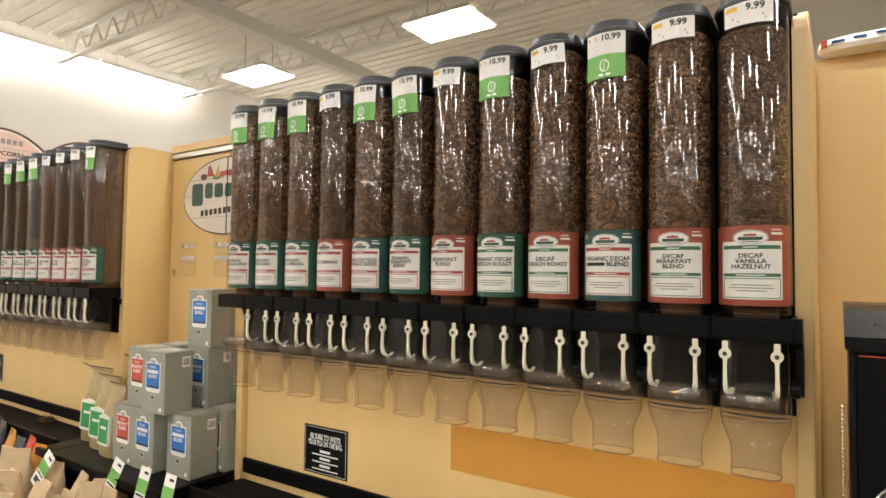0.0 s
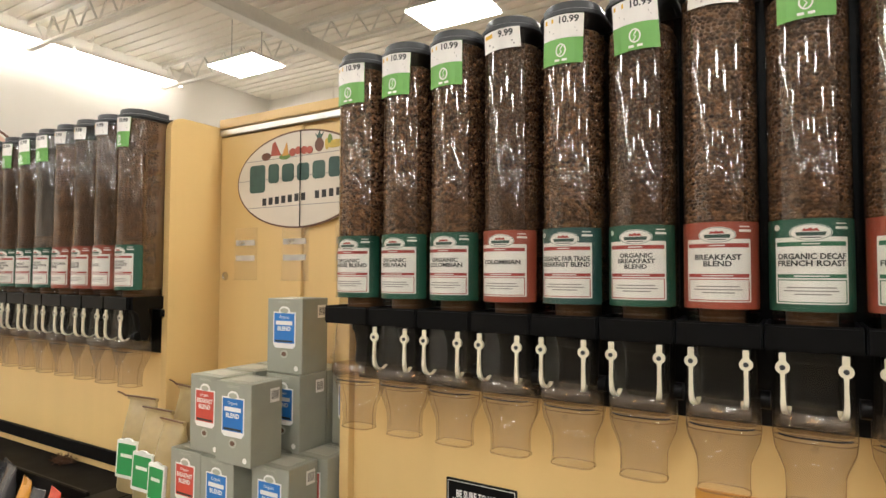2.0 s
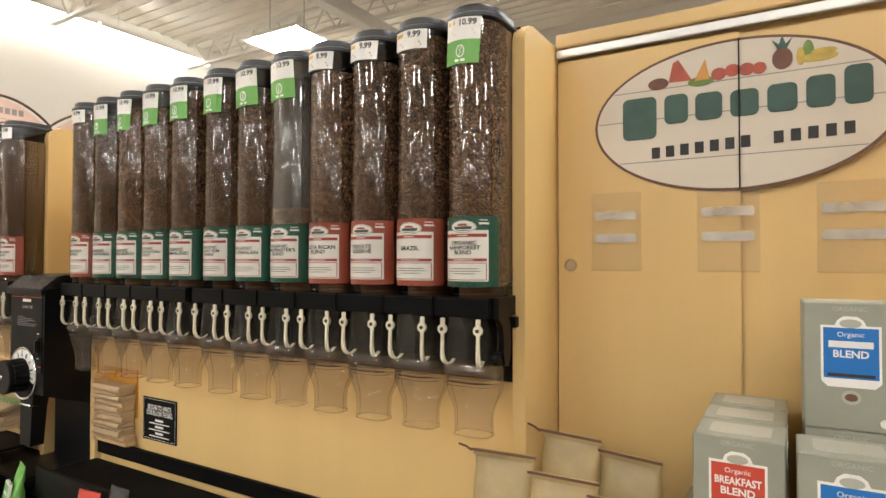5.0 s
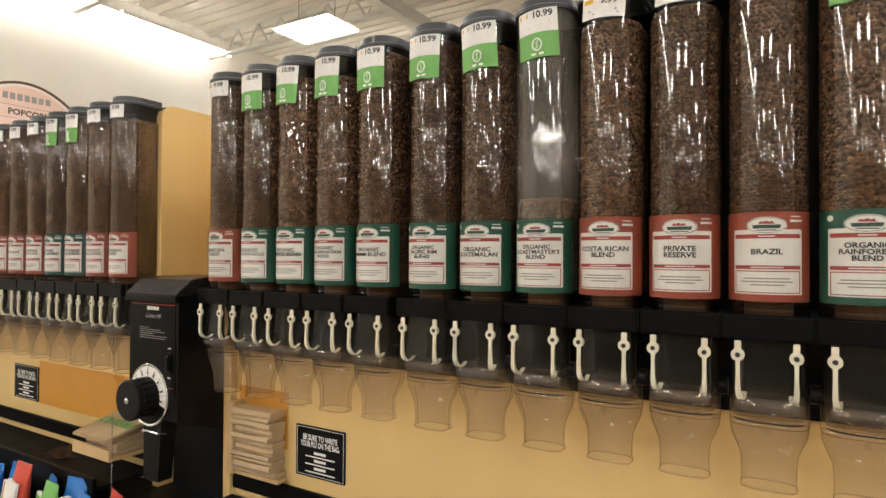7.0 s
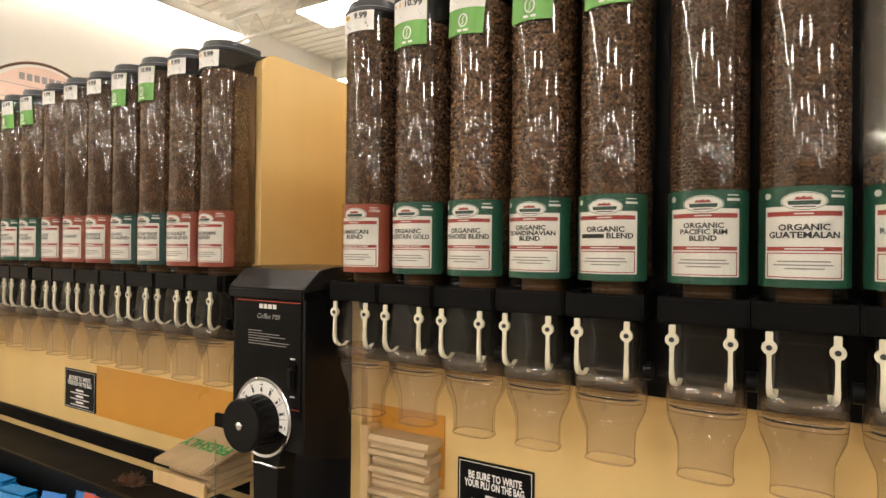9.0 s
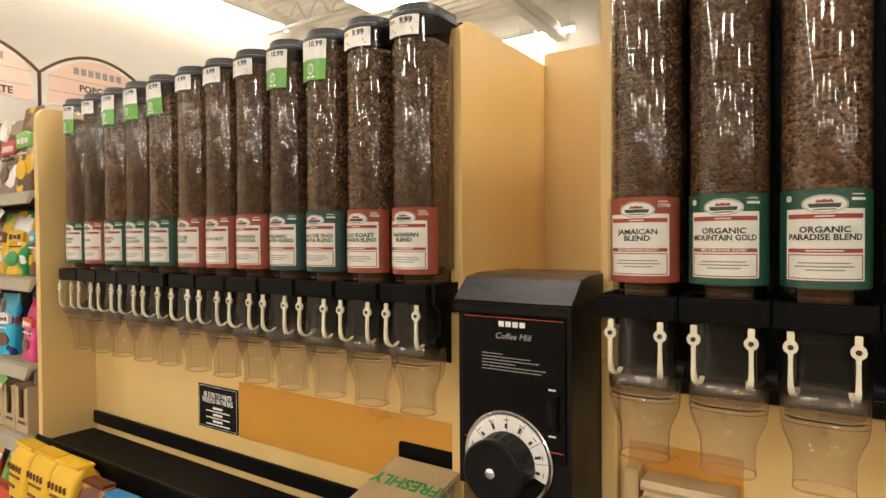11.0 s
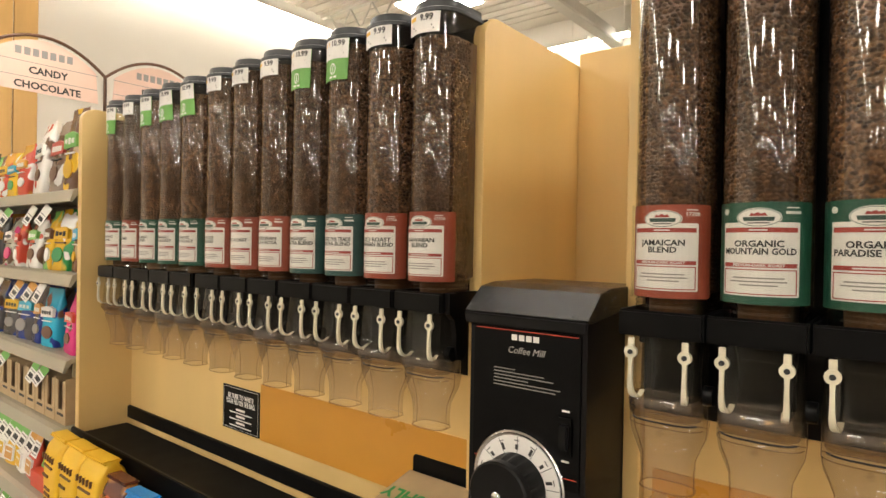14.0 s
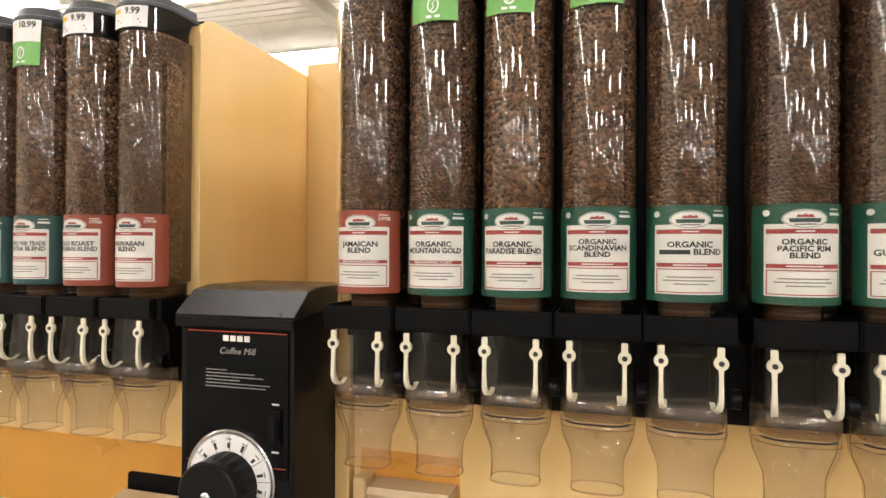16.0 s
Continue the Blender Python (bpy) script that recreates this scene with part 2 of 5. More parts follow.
def box(x0, x1, y0, y1, z0, z1, bevel=0.0, seg=2):
    return bx(bmesh.new(), x0, x1, y0, y1, z0, z1, bevel, seg)


def rings(loops, bm=None, cap0=True, cap1=True, closed=True):
    """Skin through loops of points, all of one length."""
    bm = bm or bmesh.new()
    vs = [[bm.verts.new(p) for p in lp] for lp in loops]
    n = len(vs[0])
    for a, b in zip(vs, vs[1:]):
        for i in range(n if closed else n - 1):
            j = (i + 1) % n
            bm.faces.new((a[i], a[j], b[j], b[i]))
    if cap0:
        bm.faces.new(vs[0][::-1])
    if cap1:
        bm.faces.new(vs[-1])
    return bm


def plate(pts, y0, y1, bm=None):
    """A flat plate facing -y from its outline in x and z."""
    return rings([[(x, y1, z) for x, z in pts], [(x, y0, z) for x, z in pts]], bm)


def rounded(w, h, r, cx=0.0, cz=0.0, n=4):
    pts = []
    for sx, sz, a0 in ((1, 1, 0), (-1, 1, 90), (-1, -1, 180), (1, -1, 270)):
        for k in range(n + 1):
            a = radians(a0 + 90 * k / n)
            pts.append((cx + sx * (w / 2 - r) + r * math.cos(a), cz + sz * (h / 2 - r) + r * math.sin(a)))
    return pts


def ellipse(w, h, cx=0.0, cz=0.0, n=40):
    return [(cx + w / 2 * math.cos(2 * math.pi * k / n), cz + h / 2 * math.sin(2 * math.pi * k / n)) for k in range(n)]


def d_loop(r, yc, yb, z, n=20):
    """Plan of a bin: a round front and straight flanks."""
    pts = [(-r, yb, z)]
    pts += [(-r * math.cos(math.pi * k / n), yc - r * math.sin(math.pi * k / n), z) for k in range(n + 1)]
    return pts + [(r, yb, z)]


def wire(pts, r, n=8, bm=None):
    """A round bar along points."""
    loops = []
    pts = [Vector(p) for p in pts]
    for i, p in enumerate(pts):
        d = (pts[min(i + 1, len(pts) - 1)] - pts[max(i - 1, 0)]).normalized()
        s = d.cross(Vector((0, 0, 1)))
        if s.length < 0.01:
            s = d.cross(Vector((1, 0, 0)))
        s.normalize()
        u = d.cross(s)
        loops.append([p + r * (math.cos(2 * math.pi * k / n) * s + math.sin(2 * math.pi * k / n) * u) for k in range(n)])
    return rings(loops, bm)


def disc(r, y0, y1, cx=0.0, cz=0.0, n=32, bm=None):
    return plate(ellipse(2 * r, 2 * r, cx, cz, n), y0, y1, bm)


CACHE = {}


def finish(bm, name, material, smooth, move=(0, 0, 0)):
    bmesh.ops.recalc_face_normals(bm, faces=bm.faces)
    bmesh.ops.transform(bm, matrix=Matrix.Diagonal((U, U, U, 1)) @ Matrix.Translation(move), verts=bm.verts)
    if smooth:
        for f in bm.faces:
            f.smooth = True
        for e in bm.edges:
            if len(e.link_faces) == 2 and e.calc_face_angle(0) > radians(smooth):
                e.smooth = False
    me = bpy.data.meshes.new(name)
    bm.to_mesh(me)
    bm.free()
    me.materials.append(M[material] if isinstance(material, str) else material)
    return me


def part(name, make, material, parent=None, label="", smooth=0, key=None, move=(0, 0, 0)):
    """One mesh object; make is a bmesh or, with a key, a function that builds it once for all that share it."""
    if key is not None:
        key = (name, key, material)
        if key not in CACHE:
            CACHE[key] = finish(make(), name, material, smooth, move)
        me = CACHE[key]
    else:
        me = finish(make() if callable(make) else make, name, material, smooth, move)
    ob = new(name, me)
    if parent is not None:
        ob.parent = parent
    return tagged(ob, label)


def thing(name, place, label, category, group="", kind="", turn=0.0, tilt=0.0):
    e = new(name)
    e.empty_display_size = 0.05
    e.location = W(*place)
    e.rotation_euler = (tilt, 0, turn)
    return tagged(e, label, category, group, kind)


def structure(name, bm, material, label, category="", smooth=0):
    ob = part(name, bm, material, None, smooth=smooth)
    ob.location = (0, 0, H0)
    return tagged(ob, label, category or name.split("_")[0], "", "structure")


def letters(body, size, cx, cz, y, width=0.0, bold=0.03):
    """Flat lettering that faces -y, centred; size is the line's height."""
    cu = bpy.data.curves.new("lettering", "FONT")
    cu.body = body
    cu.align_x, cu.align_y = "CENTER", "CENTER"
    cu.size = size
    cu.resolution_u = 2
    cu.space_line = 0.85
    cu.offset = size * bold
    tmp = new("lettering", cu)
    dg = bpy.context.evaluated_depsgraph_get()
    me = bpy.data.meshes.new_from_object(tmp.evaluated_get(dg))
    bpy.data.objects.remove(tmp)
    bm = bmesh.new()
    bm.from_mesh(me)
    bpy.data.meshes.remove(me)
    if width and bm.verts:
        w = max(v.co.x for v in bm.verts) - min(v.co.x for v in bm.verts)
        if w > width:
            bmesh.ops.transform(bm, matrix=Matrix.Diagonal((width / w, 1, 1, 1)), verts=bm.verts)
    bmesh.ops.transform(bm, matrix=Matrix.Translation((cx, y, cz)) @ Matrix.Rotation(radians(90), 4, "X"), verts=bm.verts)
    return bm


def bars(rows, y0, y1):
    """Plain bars for writing that cannot be read: rows of (x0, x1, z, height)."""
    bm = bmesh.new()
    for x0, x1, z, h in rows:
        bx(bm, x0, x1, y0, y1, z - h / 2, z + h / 2)
    return bm


# ---- the building ----
CEIL = 7.4
structure("floor", box(-14.6, 46, -62, 13, FLOOR_Z - 0.1, FLOOR_Z), "floor", "polished beige floor of the shop", "floor")
structure("wall_west", box(-14.6, -14.4, -62, 13, FLOOR_Z, CEIL), "wall", "white painted wall under a strip light", "wall")
structure("wall_north", box(-14.6, 46, 12.8, 13, FLOOR_Z, CEIL), "wall", "white painted wall behind the coffee fixtures", "wall")
structure("wall_east", box(45.8, 46, -62, 13, FLOOR_Z, CEIL), "wall", "white painted wall", "wall")
structure("wall_south", box(-14.6, 46, -62, -61.8, FLOOR_Z, CEIL), "wall", "white painted wall", "wall")


def deck_ribs():
    bm = box(-14.6, 46, -62, 13, CEIL, CEIL + 0.1)
    for i in range(150):
        y = -35.5 + i * 0.32
        bx(bm, -14.4, 45.8, y, y + 0.1, CEIL - 0.03, CEIL + 0.01)
    return bm


structure("ceiling", deck_ribs(), "ceiling", "ribbed painted metal roof deck", "ceiling")


def joist(y):
    """A bar joist along x."""
    bm = bmesh.new()
    bx(bm, -14.3, 15.7, y - 0.06, y + 0.06, CEIL - 0.14, CEIL - 0.06)
    bx(bm, -14.3, 15.7, y - 0.06, y + 0.06, CEIL - 0.72, CEIL - 0.66)
    for i in range(39):
        x = -14 + i * 0.75
        wire([(x, y, CEIL - 0.12), (x + 0.375, y, CEIL - 0.68), (x + 0.75, y, CEIL - 0.12)], 0.025, 5, bm)
    return bm


for y in (-2, 2, 5.4, 8.8):
    structure("ceiling_joist", joist(y), "white_metal", "white painted open steel joist", "beam")
structure("ceiling_beam", box(-8.2, -7.9, -35.7, 12.7, CEIL - 1.0, CEIL - 0.72, 0.02), "white_metal", "white painted steel roof beam", "beam")

# hanging ceiling lights
def ceiling_light(x, y):
    t = thing("ceiling_light", (x, y, 6.2), "white boxed fluorescent light hung from the ceiling", "light", "ceiling lights")
    part("housing", lambda: rings([[(a * 0.78, b * 0.51, 0.0) for a, b in ((-1, -1), (1, -1), (1, 1), (-1, 1))],
                                   [(a * 0.55, b * 0.33, 0.16) for a, b in ((-1, -1), (1, -1), (1, 1), (-1, 1))]]), "white_metal", t, key=1)
    part("diffuser", lambda: box(-0.72, 0.72, -0.45, 0.45, -0.03, -0.003), "lamp", t, key=1)
    for s in (-0.5, 0.5):
        part("cable", lambda: wire([(0, 0, 0), (0, 0, CEIL - 0.72 - 6.2 + 0.6)], 0.008, 5), "grey_ink", t, key=1).location = Vector((s, 0, 0.1)) * U


for row in range(6):
    for col in range(3 if row == 0 else 8):
        ceiling_light(-9.6 + 5.45 * col, 7.75 - 6.96 * row)

# strip lights on the walls
def strip_light(a, b, label):
    t = thing("strip_light", a, label, "light", "wall strip lights")
    d = Vector(b) - Vector(a)
    n = d.normalized()
    s = Vector((-n.y, n.x, 0)) * 0.05
    part("housing", lambda: rings([[Vector((0, 0, z)) + k * s * 1.6 for k, z in ((-1, 0.06), (1, 0.06), (1, 0.16), (-1, 0.16))],
                                   [d + Vector((0, 0, z)) + k * s * 1.6 for k, z in ((-1, 0.06), (1, 0.06), (1, 0.16), (-1, 0.16))]]), "white_metal", t)
    part("lamp_tube", lambda: rings([[Vector((0, 0, z)) + k * s for k, z in ((-1, -0.03), (1, -0.03), (1, 0.05), (-1, 0.05))],
                                     [d + Vector((0, 0, z)) + k * s for k, z in ((-1, -0.03), (1, -0.03), (1, 0.05), (-1, 0.05))]]), "lamp_tube", t)
    for q in (0.15, 0.85):
        part("hanger", wire([d * q + Vector((0, 0, 0.1)), d * q + Vector((0, 0, CEIL - a[2] + 0.02))], 0.01, 5), "white_metal", t)


for k in range(12):
    strip_light((-13.9, 6.2 - 3.0 * k, 6.8), (-13.9, 9.1 - 3.0 * k, 6.8), "long fluorescent strip light washing a white wall")
for a, b in ((-14.2, -11.6), (-11.5, -8.6), (-8.5, -7.6)):
    strip_light((a, 12.3, 6.5), (b, 12.3, 6.5), "long fluorescent strip light washing a white wall")

# ---- the coffee wall: carcass ----
PITCH = 0.152


def panel(name, x0, x1, y0, y1, z1, label, z0=FLOOR_Z, r=0.05):
    """An upright maple board with a rounded front top corner."""
    pts = [(y1, z0), (y1, z1)]
    pts += [(y0 + r - r * math.sin(radians(a)), z1 - r + r * math.cos(radians(a))) for a in range(0, 91, 15)]
    pts += [(y0, z0)]
    bm = rings([[(x0, y, z) for y, z in pts], [(x1, y, z) for y, z in pts]])
    bmesh.ops.bevel(bm, geom=[e for e in bm.edges], offset=0.003, segments=1, affect="EDGES", clamp_overlap=True)
    return structure(name, bm, "maple", label, "panel")


panel("side_panel_1", -5.165, -5.13, -0.085, 0.64, 2.09, "upright maple end panel of the coffee wall")
panel("side_panel_2", -3.235, -3.2, 0.105, 0.64, 2.105, "upright maple panel with a rounded corner")
panel("side_panel_3", -2.835, -2.8, 0.105, 0.64, 2.105, "upright maple panel with a rounded corner")
panel("side_panel_4", -0.962, -0.928, 0.105, 0.64, 2.105, "upright maple panel with a rounded corner")
panel("side_panel_5", -0.082, -0.048, 0.105, 0.64, 2.105, "upright maple panel with a rounded corner")
panel("side_panel_6", 1.797, 1.83, 0.105, 0.64, 2.105, "upright maple panel with a rounded corner")
panel("side_panel_7", 2.7, 2.735, -0.085, 0.64, 2.105, "upright maple end panel")
structure("back_panel_1", box(-5.13, -3.235, 0.13, 0.15, 0.5, 2.07, 0.002), "maple", "maple back board behind the coffee bins", "panel")
structure("back_panel_2", box(-3.2, -2.835, 0.625, 0.645, 0.3, 2.14, 0.002), "maple", "maple back board of the mill niche", "panel")
structure("back_panel_3", box(-2.8, -0.962, 0.13, 0.15, 0.5, 2.07, 0.002), "maple", "maple back board behind the coffee bins", "panel")
structure("back_panel_4", box(-0.048, 1.797, 0.13, 0.15, 0.5, 2.07, 0.002), "maple", "maple back board behind the coffee bins", "panel")
structure("back_panel_5", box(1.83, 2.7, 0.625, 0.645, 0.3, 2.14, 0.002), "maple", "maple back board of the mill niche", "panel")
for k, (x0, x1) in enumerate(((-5.13, -3.235), (-2.8, -0.962), (-0.048, 1.797))):
    structure("top_board_%d" % (k + 1), box(x0, x1, 0.15, 0.64, 2.04, 2.07), "maple", "maple top board over the fixture", "panel")
# orange laminate bands
structure("trim_band_1", box(-4.135, -3.24, 0.126, 0.1298, 0.845, 1.04), "orange", "orange laminate band on the back board", "trim")
structure("trim_band_2", box(-2.78, -2.55, 0.126, 0.1298, 0.9, 1.085), "orange", "orange laminate band on the back board", "trim")
structure("trim_band_3", box(0.9, 1.79, 0.126, 0.1298, 0.92, 1.055), "orange", "orange laminate band on the back board", "trim")

# ---- coffee bins ----
ZB = 1.09            # bottom of a bin's spout
MV = (0, 0, -ZB)
TUBE_R, TUBE_Y = 0.0685, 0.0385     # radius of a tube, and its axis behind the front
LABEL_R = 0.0695


def handle_bm(curl):
    bm = bmesh.new()
    ey = -0.042
    # eyelet with a hole
    n = 14
    o = [(0.0115 * math.cos(2 * math.pi * k / n), 0.0115 * math.sin(2 * math.pi * k / n)) for k in range(n)]
    i = [(x * 0.42, z * 0.42) for x, z in o]
    zc = 1.348
    lo = [[(x, ey + d, zc + z) for x, z in ring] for ring, d in ((o, 0.003), (o, -0.005), (i, -0.005), (i, 0.003), (o, 0.003))]
    rings(lo, bm, False, False)
    bx(bm, -0.0055, 0.0055, ey - 0.003, ey + 0.003, zc + 0.009, zc + 0.026, 0.001)
    # tapering arm, bent back to the pivot
    path = [(0, ey, zc - 0.01, 0.0038), (0, ey - 0.001, 1.325, 0.0032), (0, ey - 0.002, 1.3, 0.0036), (0, ey - 0.001, 1.285, 0.0042), (0.001 * curl, ey + 0.003, 1.274, 0.0045),
            (0.003 * curl, ey + 0.010, 1.267, 0.0046), (0.005 * curl, ey + 0.019, 1.264, 0.0046), (0.007 * curl, ey + 0.028, 1.266, 0.0046), (0.008 * curl, ey + 0.036, 1.272, 0.0046)]
    lo = []
    for x, y, z, w in path:
        lo.append([(x + a * w, y + b * 0.0035, z + b * 0.0015) for a, b in ((-1, -1), (1, -1), (1, 1), (-1, 1))])
    rings(lo, bm)
    return bm


def super_loop(wx, y0, y1, z, n=28, p=3.2):
    """A rounded box seen from above."""
    cy, hy = (y0 + y1) / 2, (y1 - y0) / 2
    out = []
    for k in range(n):
        a = 2 * math.pi * k / n
        c, s = math.cos(a), math.sin(a)
        out.append((wx * math.copysign(abs(c) ** (2 / p), c), cy + hy * math.copysign(abs(s) ** (2 / p), s), z))
    return out


def hopper_bm():
    return rings([super_loop(w, a, b, z) for w, a, b, z in (
        (0.062, -0.022, 0.09, 1.378), (0.064, -0.026, 0.09, 1.34), (0.064, -0.032, 0.088, 1.29), (0.063, -0.034, 0.082, 1.25), (0.06, -0.026, 0.07, 1.228))], None, False, False)


def spout_bm():
    return rings([super_loop(w, a, b, z) for w, a, b, z in (
        (0.0665, -0.026, 0.085, 1.262), (0.067, -0.022, 0.085, 1.215), (0.064, -0.016, 0.08, 1.192), (0.054, -0.01, 0.07, 1.168), (0.0475, -0.006, 0.062, 1.15),
        (0.046, -0.004, 0.058, 1.12), (0.047, -0.004, 0.058, 1.092))], None, False, False)


def band_bm():
    """Black collar round the neck."""
    bm = bmesh.new()
    bx(bm, -0.0745, 0.0745, -0.037, -0.027, 1.376, 1.423, 0.004)
    for s in (-1, 1):
        bx(bm, s * 0.072 - 0.0025, s * 0.072 + 0.0025, -0.029, 0.11, 1.376, 1.423)
    return bm


def neck_bm():
    prof = ((0.062, 1.452), (0.0665, 1.447), (0.063, 1.443), (0.0665, 1.438), (0.064, 1.433), (0.0665, 1.428), (0.063, 1.423), (0.062, 1.39))
    return rings([d_loop(r, TUBE_Y, 0.11, z, 16) for r, z in prof], None, False, False)


def lid_bm():
    prof = ((0.0715, 2.082), (0.0742, 2.084), (0.0742, 2.092), (0.0715, 2.094), (0.066, 2.096), (0.0655, 2.11), (0.0635, 2.114), (0.057, 2.114), (0.055, 2.110))
    return rings([d_loop(r, TUBE_Y + 0.001, 0.1175, z, 24) for r, z in prof])


def tag_bend(bm, cx, cz, tilt, bow):
    bmesh.ops.transform(bm, matrix=Matrix.Translation((cx, 0, cz)) @ Matrix.Rotation(radians(tilt), 4, "Y") @ Matrix.Translation((-cx, 0, -cz)), verts=bm.verts)
    for v in bm.verts:
        v.co.y += bow * (v.co.x - cx) ** 2 * 60
    return bm


def tag_sheet(x0, x1, z0, z1, y, n=6, th=0.0012):
    xs = [x0 + (x1 - x0) * k / n for k in range(n + 1)]
    return rings([[(x, y, z0), (x, y, z1), (x, y + th, z1), (x, y + th, z0)] for x in xs])


def bean_heap(fill, seed):
    """A dark core with a skin of single beans, as they press against the tube."""
    core = 0.0625
    bm = rings([d_loop(r, TUBE_Y - dy, 0.112, z) for r, z, dy in ((0.04, 1.385, 0.0), (0.042, 1.447, 0.0), (core, 1.456, 0), (core, fill, 0))])
    r = random.Random(seed)
    rr = TUBE_R - 0.0055
    arc = math.pi * rr
    flank = 0.038
    verts, faces = [], []
    n, z = 6, 1.458
    row = 0
    while z < fill - 0.004:
        q = -flank + (0.0065 if row % 2 else 0.0)
        while q < arc + flank:
            if q < 0:
                p, nv = Vector((-rr, TUBE_Y - q, z)), Vector((-1, 0, 0))
            elif q > arc:
                p, nv = Vector((rr, TUBE_Y + q - arc, z)), Vector((1, 0, 0))
            else:
                a = q / rr
                nv = Vector((-math.cos(a), -math.sin(a), 0))
                p = Vector((0, TUBE_Y, z)) + rr * nv
            p = p + Vector((0, 0, r.uniform(-0.0022, 0.0022))) + nv * r.uniform(-0.0022, 0.0008)
            nv = (nv + Vector((r.uniform(-0.25, 0.25), r.uniform(-0.25, 0.25), r.uniform(-0.3, 0.3)))).normalized()
            t = nv.cross(Vector((0, 0, 1))).normalized()
            u = t.cross(nv)
            tw = r.gauss(0, 0.6)
            la, lb = t * math.cos(tw) + u * math.sin(tw), u * math.cos(tw) - t * math.sin(tw)
            sa, sb, h = r.uniform(0.0054, 0.0068), r.uniform(0.0036, 0.0044), r.uniform(0.0036, 0.0046)
            i0 = len(verts)
            for k1, k2 in ((1.0, -0.25), (0.78, 0.62)):
                for k in range(n):
                    w = 2 * math.pi * k / n
                    verts.append(p + la * (sa * k1 * math.cos(w)) + lb * (sb * k1 * math.sin(w)) + nv * (h * k2))
            verts.append(p + nv * h)
            for k in range(n):
                j = (k + 1) % n
                faces.append((i0 + k, i0 + j, i0 + n + j, i0 + n + k))
                faces.append((i0 + n + k, i0 + n + j, i0 + 2 * n))
            q += 0.0108 + r.uniform(-0.001, 0.001)
        z += 0.0069
        row += 1
    me = bpy.data.meshes.new("heap")
    me.from_pydata([tuple(v) for v in verts], [], faces)
    bm.from_mesh(me)
    bpy.data.meshes.remove(me)
    return bm


def curl(make, sx=1.13):
    """Bends a flat part round the front of a bin's tube."""
    def build():
        bm = make()
        bmesh.ops.transform(bm, matrix=Matrix.Diagonal((sx, 1, 1, 1)), verts=bm.verts)
        lo = min(v.co.x for v in bm.verts)
        hi = max(v.co.x for v in bm.verts)
        if hi - lo > 0.014 and len(bm.faces) < 60:
            for k in range(-9, 10):
                x = 0.011 * k
                if lo < x < hi:
                    bmesh.ops.bisect_plane(bm, geom=bm.verts[:] + bm.edges[:] + bm.faces[:], plane_co=(x, 0, 0), plane_no=(1, 0, 0))
        for v in bm.verts:
            a, q = v.co.x / LABEL_R, LABEL_R - 1.4 * v.co.y
            v.co.x, v.co.y = q * math.sin(a), TUBE_Y - q * math.cos(a)
            v.co.z = 1.613 + (v.co.z - 1.618) * 0.98
        return bm
    return build


